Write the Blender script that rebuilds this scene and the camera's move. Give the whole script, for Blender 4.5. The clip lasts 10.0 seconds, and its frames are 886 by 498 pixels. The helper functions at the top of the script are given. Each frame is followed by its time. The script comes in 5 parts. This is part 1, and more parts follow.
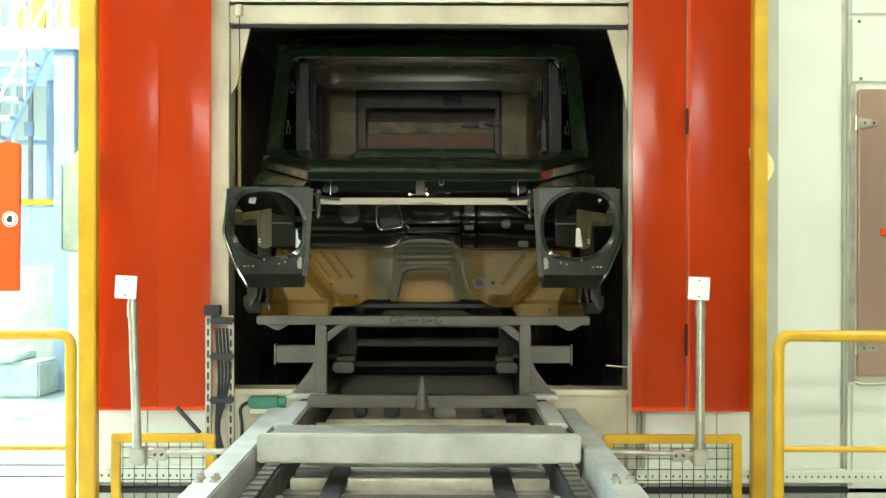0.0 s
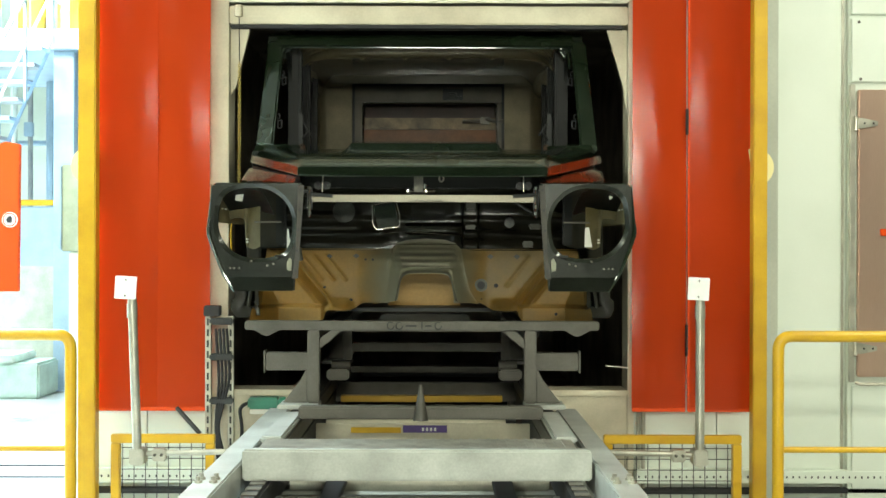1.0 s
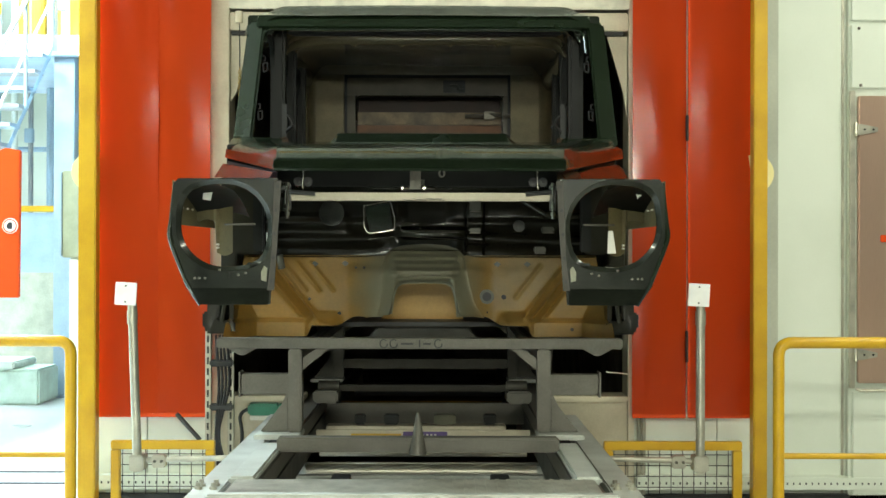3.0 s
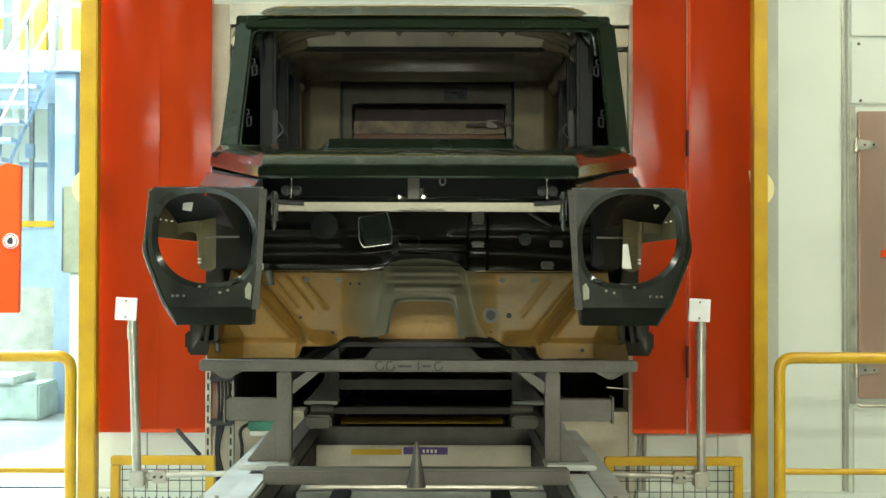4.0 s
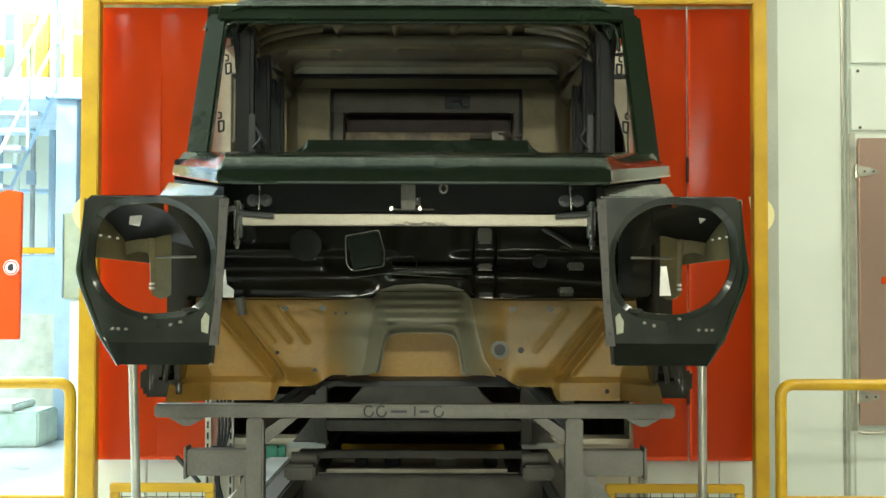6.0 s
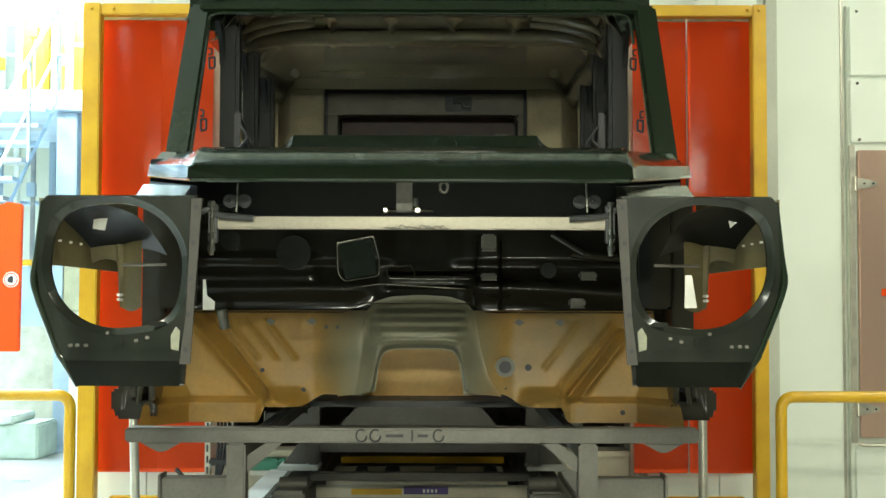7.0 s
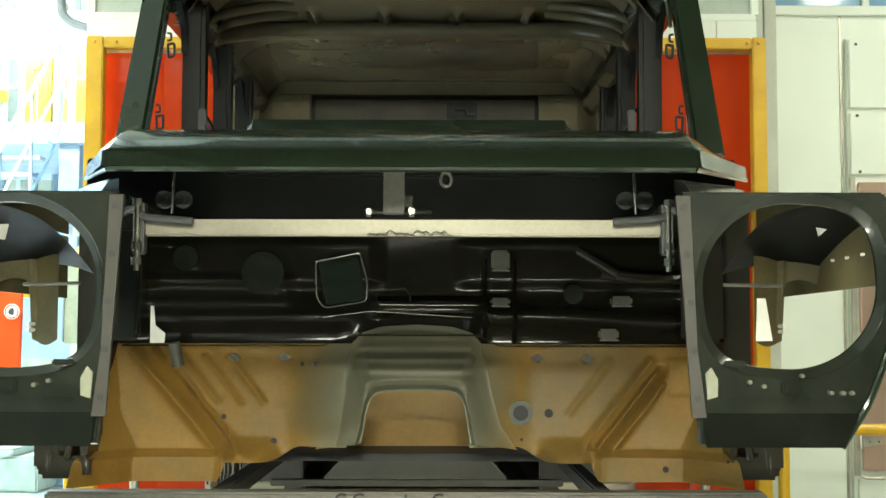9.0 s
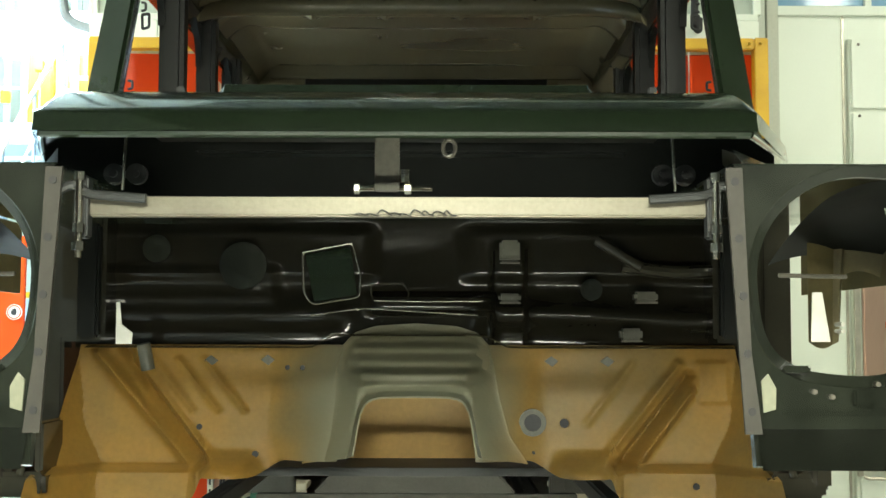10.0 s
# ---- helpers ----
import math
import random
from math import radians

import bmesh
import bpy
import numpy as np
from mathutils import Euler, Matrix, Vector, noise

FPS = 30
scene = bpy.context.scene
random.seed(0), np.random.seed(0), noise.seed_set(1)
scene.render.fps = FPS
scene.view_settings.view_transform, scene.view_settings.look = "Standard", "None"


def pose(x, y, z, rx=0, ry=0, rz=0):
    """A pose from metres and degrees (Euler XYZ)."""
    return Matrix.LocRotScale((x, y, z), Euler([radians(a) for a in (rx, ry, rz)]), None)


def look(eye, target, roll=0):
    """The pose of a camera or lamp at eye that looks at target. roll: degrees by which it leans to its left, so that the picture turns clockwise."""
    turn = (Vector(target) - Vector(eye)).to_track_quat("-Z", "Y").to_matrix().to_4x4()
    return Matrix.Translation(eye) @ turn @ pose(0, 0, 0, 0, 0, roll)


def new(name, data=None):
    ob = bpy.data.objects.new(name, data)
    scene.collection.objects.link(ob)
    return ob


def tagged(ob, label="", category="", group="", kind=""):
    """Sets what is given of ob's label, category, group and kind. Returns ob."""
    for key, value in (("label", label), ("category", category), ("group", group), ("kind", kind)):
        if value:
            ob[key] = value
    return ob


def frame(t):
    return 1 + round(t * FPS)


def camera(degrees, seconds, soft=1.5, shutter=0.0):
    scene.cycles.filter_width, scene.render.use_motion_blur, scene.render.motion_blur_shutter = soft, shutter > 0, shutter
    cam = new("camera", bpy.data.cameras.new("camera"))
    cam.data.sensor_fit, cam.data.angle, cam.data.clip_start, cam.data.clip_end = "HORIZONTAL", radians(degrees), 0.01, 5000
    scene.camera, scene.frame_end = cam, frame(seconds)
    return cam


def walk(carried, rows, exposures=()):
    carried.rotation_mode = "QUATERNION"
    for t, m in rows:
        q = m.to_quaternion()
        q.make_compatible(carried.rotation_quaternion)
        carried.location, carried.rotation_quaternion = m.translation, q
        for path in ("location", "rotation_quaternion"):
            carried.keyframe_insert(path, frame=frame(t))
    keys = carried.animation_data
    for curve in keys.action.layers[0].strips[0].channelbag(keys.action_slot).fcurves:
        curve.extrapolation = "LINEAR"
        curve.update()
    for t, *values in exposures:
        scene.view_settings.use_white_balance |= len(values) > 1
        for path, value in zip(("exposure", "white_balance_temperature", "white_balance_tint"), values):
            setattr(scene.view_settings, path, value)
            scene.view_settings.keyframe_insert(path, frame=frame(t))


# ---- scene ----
EYE = 1.42
cam = camera(38.42, 10.0)
# the camera stands on a tripod and tilts up: seconds, pitch, yaw
TILTS = [
    (0.0, -0.17, -0.15),
    (0.5, -0.16, -0.16),
    (1.0, -0.15, -0.16),
    (1.5, -0.13, -0.15),
    (2.0, -0.08, -0.15),
    (3.5, 0.39, -0.15),
    (4.0, 0.81, -0.13),
    (4.5, 1.27, -0.12),
    (5.0, 1.56, -0.11),
    (5.5, 1.79, -0.11),
    (7.0, 2.55, -0.11),
    (7.5, 2.97, -0.10),
    (8.0, 3.53, -0.09),
    (8.5, 3.98, -0.06),
    (9.0, 3.99, -0.06),
    (9.5, 3.99, -0.03),
    (10.0, 4.01, 0.04),
]
walk(cam, [(t, pose(0, 0, EYE, 90 + pitch, -0.14, yaw)) for t, pitch, yaw in TILTS],
     exposures=[(0.0, 0.22), (1.0, 0.14), (2.2, -0.01), (3.6, -0.09), (5.5, -0.04), (10.0, 0.07)])

# ---- world and light ----
world = bpy.data.worlds.new("World")
scene.world = world
world.use_nodes = True
sky = world.node_tree.nodes.new("ShaderNodeTexSky")
sky.sky_type, sky.sun_disc, sky.sun_elevation, sky.sun_rotation = "NISHITA", False, radians(35), radians(200)
world.node_tree.links.new(sky.outputs[0], world.node_tree.nodes["Background"].inputs[0])
world.node_tree.nodes["Background"].inputs[1].default_value = 0.1
scene.view_settings.exposure = 0.0


def area_lamp(name, x, y, z, sx, sy, watts, colour, target=None):
    lamp = bpy.data.lights.new(name, "AREA")
    lamp.shape, lamp.size, lamp.size_y, lamp.energy, lamp.color = "RECTANGLE", sx, sy, watts, colour
    ob = new(name, lamp)
    ob.matrix_world = look((x, y, z), target) if target else pose(x, y, z)
    return ob


WARM, COOL = (0.95, 0.98, 0.79), (0.72, 0.90, 1.0)
# rows of ceiling tubes over the conveyor and in the hall
BAY_TUBES = [(-3.3, 1.2), (3.3, 1.6), (-3.3, 4.4), (3.3, 4.6)]
HALL_TUBES = [(-4.75, 5.6), (-4.75, 9.0), (-4.75, 12.0), (-4.75, 15.5), (-9.0, 11.0), (-9.0, 17.0), (-6.0, 25.0)]
for x, y in BAY_TUBES:
    area_lamp("bay_tube_light", x, y, 4.35, 0.28, 2.2, 85 if abs(x) > 1 else 60, WARM)
# unseen fill lamps added on a rack behind the camera
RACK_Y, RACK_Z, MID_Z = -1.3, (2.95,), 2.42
# unseen low fill lamp added across the track under the camera
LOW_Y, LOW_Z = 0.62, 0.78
area_lamp("low_fill_light", 0.0, LOW_Y, LOW_Z, 1.2, 0.14, 36, WARM, (0, 6, 2.3))
area_lamp("centre_fill_light", 0.0, RACK_Y, MID_Z, 1.0, 0.16, 95, WARM, (0, 6, 2.1))
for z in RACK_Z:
    area_lamp("upper_fill_light", 0.0, RACK_Y, z, 4.2, 0.2, 170, WARM, (0, 6, 1.55))
for x, y in HALL_TUBES:
    area_lamp("hall_tube_light", x, y, 5.3, 1.2, 2.6, 1020 if y > 7 else 300, COOL)


# ---- materials ----
def material(name, colour, rough=0.5, metal=0.0, vary=0.12, scale=6.0, bump=0.0, fine=60.0, coat=0.0, dirt=None, streak=1.0, spec=0.5):
    """A painted, metal or plastic surface with variation at two scales."""
    m = bpy.data.materials.new(name)
    m.use_nodes = True
    nt = m.node_tree
    n, link = nt.nodes, nt.links.new
    b = n["Principled BSDF"]
    tex = n.new("ShaderNodeTexCoord")
    mapping = n.new("ShaderNodeMapping")
    mapping.inputs["Scale"].default_value = (1, 1, streak)
    link(tex.outputs["Object"], mapping.inputs[0])
    big, small = n.new("ShaderNodeTexNoise"), n.new("ShaderNodeTexNoise")
    for t, s, d in ((big, scale, 5), (small, fine, 3)):
        t.inputs["Scale"].default_value, t.inputs["Detail"].default_value = s, d
        link(mapping.outputs[0], t.inputs["Vector"])
    ramp = n.new("ShaderNodeValToRGB")
    dark = dirt or tuple(c * (1 - 2.2 * vary) for c in colour)
    ramp.color_ramp.elements[0].position, ramp.color_ramp.elements[1].position = 0.32, 0.62
    ramp.color_ramp.elements[0].color, ramp.color_ramp.elements[1].color = (*dark, 1), (*colour, 1)
    link(big.outputs["Fac"], ramp.inputs[0])
    mix = n.new("ShaderNodeMixRGB")
    mix.blend_type = "OVERLAY"
    mix.inputs[0].default_value = vary
    link(ramp.outputs[0], mix.inputs[1])
    link(small.outputs["Fac"], mix.inputs[2])
    link(mix.outputs[0], b.inputs["Base Color"])
    rr = n.new("ShaderNodeMapRange")
    rr.inputs["To Min"].default_value, rr.inputs["To Max"].default_value = max(0.02, rough * 0.75), min(1, rough * 1.3)
    link(big.outputs["Fac"], rr.inputs["Value"])
    link(rr.outputs[0], b.inputs["Roughness"])
    b.inputs["Metallic"].default_value = metal
    b.inputs["Coat Weight"].default_value = coat
    b.inputs["Specular IOR Level"].default_value = spec
    b.inputs["Coat Roughness"].default_value = 0.06
    if bump:
        bn = n.new("ShaderNodeBump")
        bn.inputs["Strength"].default_value, bn.inputs["Distance"].default_value = bump, 0.004
        link(small.outputs["Fac"], bn.inputs["Height"])
        link(bn.outputs[0], b.inputs["Normal"])
    return m


def glow(name, colour, strength):
    m = bpy.data.materials.new(name)
    m.use_nodes = True
    b = m.node_tree.nodes["Principled BSDF"]
    b.inputs["Base Color"].default_value = (*colour, 1)
    b.inputs["Emission Color"].default_value = (*colour, 1)
    b.inputs["Emission Strength"].default_value = strength
    return m


PAINT = material("dark_green_body_paint", (0.0105, 0.0180, 0.0088), 0.25, 0, 0.10, 5, 0.0, 220, coat=1.0, spec=0.08)
# body paint darkened for the shade inside the body and under the hood
DIM_PAINT = material("darkened_body_paint", (0.006, 0.007, 0.006), 0.40, 0, 0.18, 7, 0.0, 160, spec=0.16)
PAINT_MATT = material("dark_green_body_paint_overspray", (0.0150, 0.0175, 0.0120), 0.20, 0, 0.26, 9, 0.012, 30, coat=0.4, spec=0.45)
BLACK = material("black_engine_bay_paint", (0.026, 0.024, 0.017), 0.09, 0, 0.1, 5, 0.0, 120, spec=0.5)
TAN = material("tan_primer", (0.48, 0.285, 0.070), 0.5, 0, 0.16, 4, 0.08, 90, dirt=(0.42, 0.26, 0.07))
GREYGREEN = material("grey_green_overspray", (0.24, 0.24, 0.17), 0.5, 0, 0.2, 6, 0.06, 90)
OLIVE = material("olive_primer", (0.20, 0.165, 0.075), 0.5, 0, 0.2, 6, 0.05, 90)
LINING = material("brown_inner_roof_primer", (0.265, 0.226, 0.138), 0.20, 0, 0.06, 2, 0.0, 60, coat=0.45)
REARWALL = material("brown_rear_primer", (0.28, 0.235, 0.135), 0.42, 0, 0.15, 6, 0.04, 90, spec=0.2)
GATEBROWN = material("dark_brown_tailgate_paint", (0.100, 0.088, 0.062), 0.42, 0, 0.15, 6, 0.03, 90, spec=0.3)
PAD = material("dull_pressed_pad", (0.09, 0.088, 0.068), 0.4, 0, 0.2, 9, 0.04, 120, spec=0.3)
FLANGE = material("grey_brown_flange_paint", (0.045, 0.041, 0.034), 0.5, 0, 0.15, 9, 0.03, 120, spec=0.3)
BACKWALL = material("grey_factory_wall", (0.14, 0.145, 0.135), 0.6, 0, 0.12, 1)
BARE = material("bare_steel", (0.14, 0.128, 0.105), 0.42, 0.45, 0.2, 9, 0.08, 140)
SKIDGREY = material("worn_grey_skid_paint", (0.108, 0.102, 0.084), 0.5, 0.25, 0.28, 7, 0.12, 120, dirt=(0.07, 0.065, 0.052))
CONVEYOR = material("grey_conveyor_paint", (0.45, 0.47, 0.43), 0.40, 0.15, 0.16, 5, 0.06, 120, dirt=(0.30, 0.31, 0.28))
TREAD = material("worn_bright_tread_steel", (0.42, 0.41, 0.35), 0.35, 0.5, 0.2, 12, 0.08, 140, dirt=(0.22, 0.21, 0.17))
BRACE = material("bright_drawn_steel", (0.145, 0.133, 0.102), 0.36, 0.6, 0.18, 7, 0.05, 160, dirt=(0.12, 0.11, 0.085))
CHROME = material("bright_zinc_plating", (0.74, 0.70, 0.60), 0.16, 1.0, 0.08, 20)
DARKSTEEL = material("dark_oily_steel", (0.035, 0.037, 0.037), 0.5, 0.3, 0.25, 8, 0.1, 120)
GALV = material("galvanised_steel", (0.55, 0.53, 0.44), 0.36, 0.75, 0.14, 12, 0.05, 160)
RED = material("red_plastic_curtain", (0.76, 0.080, 0.014), 0.14, 0, 0.05, 1.6, 0.06, 5, streak=0.25, spec=0.30)
YELLOW = material("yellow_safety_paint", (0.62, 0.37, 0.010), 0.36, 0, 0.10, 5, 0.06, 120, dirt=(0.50, 0.28, 0.010))
WHITE = material("off_white_wall_panel", (0.74, 0.79, 0.70), 0.45, 0, 0.05, 1.3, 0.03, 80, dirt=(0.67, 0.72, 0.63))
CREAM = material("cream_metal_frame", (0.62, 0.57, 0.43), 0.42, 0.15, 0.12, 3, 0.05, 90, dirt=(0.42, 0.37, 0.27))
# even base colour, raised to lift the blacks of the unlit tunnel
OVEN_WALL = material("dim_tunnel_wall", (0.30, 0.26, 0.20), 0.7, 0, 0.3, 3, 0.1, 60)
# steel with a brown-pink reflection put into its base colour
DOOR_STEEL = material("brushed_steel_door", (0.62, 0.43, 0.33), 0.30, 0.75, 0.08, 2, 0.05, 200, streak=0.1)
FLOOR = material("pale_grey_painted_floor", (0.58, 0.60, 0.58), 0.30, 0, 0.10, 1.4, 0.03, 60, dirt=(0.47, 0.49, 0.47))
STEELBLUE = material("pale_blue_grey_steel", (0.36, 0.48, 0.58), 0.45, 0.1, 0.10, 3, 0.04, 90)
RUBBER = material("black_rubber", (0.015, 0.015, 0.016), 0.6, 0, 0.2, 12, 0.1, 120)
GREEN = material("green_plastic", (0.04, 0.22, 0.14), 0.4, 0, 0.15, 12, 0.05, 120)
PAPER = material("white_paper_label", (0.80, 0.78, 0.70), 0.7, 0, 0.06, 20)
REFLECTOR = material("white_reflector_plate", (0.88, 0.88, 0.86), 0.35, 0, 0.04, 20)
CEILING = material("grey_ceiling_sheet", (0.11, 0.12, 0.10), 0.6, 0, 0.1, 1)
PIPE = material("grey_insulated_pipe", (0.34, 0.36, 0.36), 0.4, 0.4, 0.15, 5)


def toe_board_paint():
    """Tan primer with grey-green overspray fading out from the tunnel."""
    m = material("tan_primer_with_overspray", (0.42, 0.240, 0.050), 0.42, 0, 0.16, 4, 0.08, 90, dirt=(0.26, 0.18, 0.065))
    n, link = m.node_tree.nodes, m.node_tree.links.new
    b = n["Principled BSDF"]
    old = b.inputs["Base Color"].links[0].from_socket
    tex, sep, noise_tex = n.new("ShaderNodeTexCoord"), n.new("ShaderNodeSeparateXYZ"), n.new("ShaderNodeTexNoise")
    noise_tex.inputs["Scale"].default_value = 9
    link(tex.outputs["Object"], sep.inputs[0])
    link(tex.outputs["Object"], noise_tex.inputs["Vector"])
    far, add, rng, mix = n.new("ShaderNodeMath"), n.new("ShaderNodeMath"), n.new("ShaderNodeMapRange"), n.new("ShaderNodeMixRGB")
    far.operation = "ABSOLUTE"
    link(sep.outputs[0], far.inputs[0])
    add.operation = "MULTIPLY_ADD"
    link(noise_tex.outputs["Fac"], add.inputs[0])
    add.inputs[1].default_value = 0.10
    link(far.outputs[0], add.inputs[2])
    rng.interpolation_type = "SMOOTHSTEP"
    for key, v in (("From Min", 0.20), ("From Max", 0.37), ("To Min", 1.0), ("To Max", 0.0)):
        rng.inputs[key].default_value = v
    link(add.outputs[0], rng.inputs["Value"])
    link(rng.outputs[0], mix.inputs[0])
    link(old, mix.inputs[1])
    mix.inputs[2].default_value = (0.26, 0.25, 0.17, 1)
    link(mix.outputs[0], b.inputs["Base Color"])
    return m


TOE = toe_board_paint()
TUBE = glow("lamp_diffuser", (1.0, 0.95, 0.82), 6.0)
TUBE_COOL = glow("hall_lamp_diffuser", (0.88, 0.95, 1.0), 12.0)


# ---- mesh helpers ----
def box(bm, x0, x1, y0, y1, z0, z1, bevel=0.0):
    vs = [bm.verts.new((x, y, z)) for x in (x0, x1) for y in (y0, y1) for z in (z0, z1)]
    fs = [bm.faces.new([vs[i] for i in q]) for q in ((0, 1, 3, 2), (4, 6, 7, 5), (0, 4, 5, 1), (2, 3, 7, 6), (0, 2, 6, 4), (1, 5, 7, 3))]
    if bevel:
        bmesh.ops.bevel(bm, geom=list({e for f in fs for e in f.edges}), offset=bevel, segments=2, affect="EDGES")
    return bm


def prism(bm, pts, axis, a, b, bevel=0.0):
    """A polygon of two coordinates, drawn out along an axis from a to b."""
    def at(p, d):
        return {"x": (d, p[0], p[1]), "y": (p[0], d, p[1]), "z": (p[0], p[1], d)}[axis]
    lo, hi = [bm.verts.new(at(p, a)) for p in pts], [bm.verts.new(at(p, b)) for p in pts]
    fs = [bm.faces.new(lo), bm.faces.new(hi[::-1])]
    k = len(pts)
    for i in range(k):
        fs.append(bm.faces.new((lo[i], hi[i], hi[(i + 1) % k], lo[(i + 1) % k])))
    bmesh.ops.recalc_face_normals(bm, faces=fs)
    if bevel:
        bmesh.ops.bevel(bm, geom=list({e for f in fs for e in f.edges}), offset=bevel, segments=2, affect="EDGES")
    return bm


def rod(bm, p, q, r, seg=12, r2=None):
    p, q = Vector(p), Vector(q)
    m = Matrix.Translation((p + q) / 2) @ (q - p).to_track_quat("Z", "Y").to_matrix().to_4x4()
    bmesh.ops.create_cone(bm, cap_ends=True, segments=seg, radius1=r, radius2=r if r2 is None else r2, depth=(q - p).length, matrix=m)
    return bm


def pipe(bm, pts, r, seg=10, turn=0.0, steps=5):
    """A tube along points, its corners rounded by turn metres."""
    pts = [Vector(p) for p in pts]
    line = [pts[0]]
    for a, b, c in zip(pts, pts[1:], pts[2:]):
        if turn:
            s, e = b + (a - b).normalized() * turn, b + (c - b).normalized() * turn
            line += [s.lerp(b, k / steps).lerp(b.lerp(e, k / steps), k / steps) for k in range(steps + 1)]
        else:
            line.append(b)
    line.append(pts[-1])
    rings = []
    side = None
    for i, p in enumerate(line):
        d = (line[min(i + 1, len(line) - 1)] - line[max(i - 1, 0)]).normalized()
        if side is None:
            side = d.orthogonal().normalized()
        side = (side - d * side.dot(d)).normalized()
        up = d.cross(side)
        rings.append([bm.verts.new(p + (side * math.cos(u) + up * math.sin(u)) * r) for u in [2 * math.pi * k / seg for k in range(seg)]])
    for a, b in zip(rings, rings[1:]):
        for k in range(seg):
            bm.faces.new((a[k], a[(k + 1) % seg], b[(k + 1) % seg], b[k]))
    bm.faces.new(rings[0][::-1])
    bm.faces.new(rings[-1])
    return bm


def sheet(bm, fn, nu, nv, keep=None, thick=0.0):
    """A grid of points fn(u, v), u and v from 0 to 1."""
    g = [[bm.verts.new(fn(i / nu, j / nv)) for j in range(nv + 1)] for i in range(nu + 1)]
    fs = []
    for i in range(nu):
        for j in range(nv):
            if keep is None or keep((i + 0.5) / nu, (j + 0.5) / nv):
                fs.append(bm.faces.new((g[i][j], g[i + 1][j], g[i + 1][j + 1], g[i][j + 1])))
    if thick:
        bmesh.ops.solidify(bm, geom=fs, thickness=thick)
    loose = [v for v in bm.verts if not v.link_faces]
    bmesh.ops.delete(bm, geom=loose, context="VERTS")
    return bm


def mesh_of(name, bm, mat, smooth=True):
    me = bpy.data.meshes.new(name)
    bmesh.ops.recalc_face_normals(bm, faces=bm.faces)
    bm.to_mesh(me)
    bm.free()
    me.materials.append(mat)
    if smooth:
        me.shade_smooth()
        me.set_sharp_from_angle(angle=radians(32))
    return me


def even_normals(ob):
    """Flat faces stay flat beside their rounded edges."""
    ob.modifiers.new("even_normals", "WEIGHTED_NORMAL").keep_sharp = True


def part(name, bm, mat, parent, label=""):
    ob = new(name, mesh_of(name, bm, mat))
    ob.parent = parent
    even_normals(ob)
    return tagged(ob, label)


def solid(name, bm, mat, label="", category="", group="", kind=""):
    ob = tagged(new(name, mesh_of(name, bm, mat)), label, category, group, kind)
    even_normals(ob)
    return ob


def thing(name, x, y, z, label, category, group="", kind=""):
    ob = tagged(new(name), label, category, group, kind)
    ob.matrix_world = pose(x, y, z)
    ob.empty_display_size = 0.1
    return ob


def B():
    return bmesh.new()


# ---- the setting ----
solid("floor", box(B(), -18, 6, -8, 32, -0.1, 0), FLOOR, "pale grey painted factory floor with a slight sheen", "floor", kind="structure")
solid("ceiling", box(B(), -2, 6, -8, 32, 6.2, 6.35), CEILING, "grey sheet-metal factory ceiling", "ceiling", kind="structure")
solid("ceiling_hall", box(B(), -18, -2.003, -8, 32, 6.2, 6.35), WHITE, "off-white ceiling of the bright hall", "ceiling", kind="structure")
solid("wall_south", box(B(), -18, 6, -8.2, -8, 0, 6.2), BACKWALL, "grey factory wall behind the camera", "wall", kind="structure")
solid("wall_west", box(B(), -18.2, -18, -8, 32, 0, 6.2), WHITE, "off-white factory hall wall", "wall", kind="structure")
solid("wall_east", box(B(), 6, 6.2, -8, 32, 0, 6.2), BACKWALL, "grey factory hall side wall", "wall", kind="structure")
solid("wall_far", box(B(), -18, 6, 32, 32.2, 0, 6.2), WHITE, "bright white far wall of the hall", "wall", kind="structure")

# oven front: white sheet with the opening through it
G0, G1 = 6.6, 6.78
of = thing("wall_oven_front", 0, 0, 0, "off-white sheet-metal oven front with a tall opening", "wall", kind="structure")
for x0, x1, z0, z1 in ((-1.86, -1.515, 0, 3.09), (-1.511, -1.186, 0, 3.09), (1.008, 1.44, 0, 3.09), (1.444, 1.655, 0, 3.09), (-1.182, 1.004, 2.784, 3.09), (-1.088, -0.86, 0, 0.24), (0.71, 0.973, 0, 0.24)):
    part("wall_panel", box(B(), x0, x1, G0, G1, z0, z1, 0.003), WHITE, of)
bm = B()
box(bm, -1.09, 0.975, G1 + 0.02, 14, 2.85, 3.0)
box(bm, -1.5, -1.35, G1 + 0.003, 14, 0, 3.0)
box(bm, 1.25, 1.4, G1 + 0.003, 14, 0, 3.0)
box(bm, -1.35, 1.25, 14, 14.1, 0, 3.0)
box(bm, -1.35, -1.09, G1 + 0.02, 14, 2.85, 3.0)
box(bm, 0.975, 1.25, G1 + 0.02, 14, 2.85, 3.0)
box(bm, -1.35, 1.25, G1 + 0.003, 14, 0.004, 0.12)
solid("tunnel_wall", bm, OVEN_WALL, "dark inner walls of the oven tunnel", "wall", kind="structure")

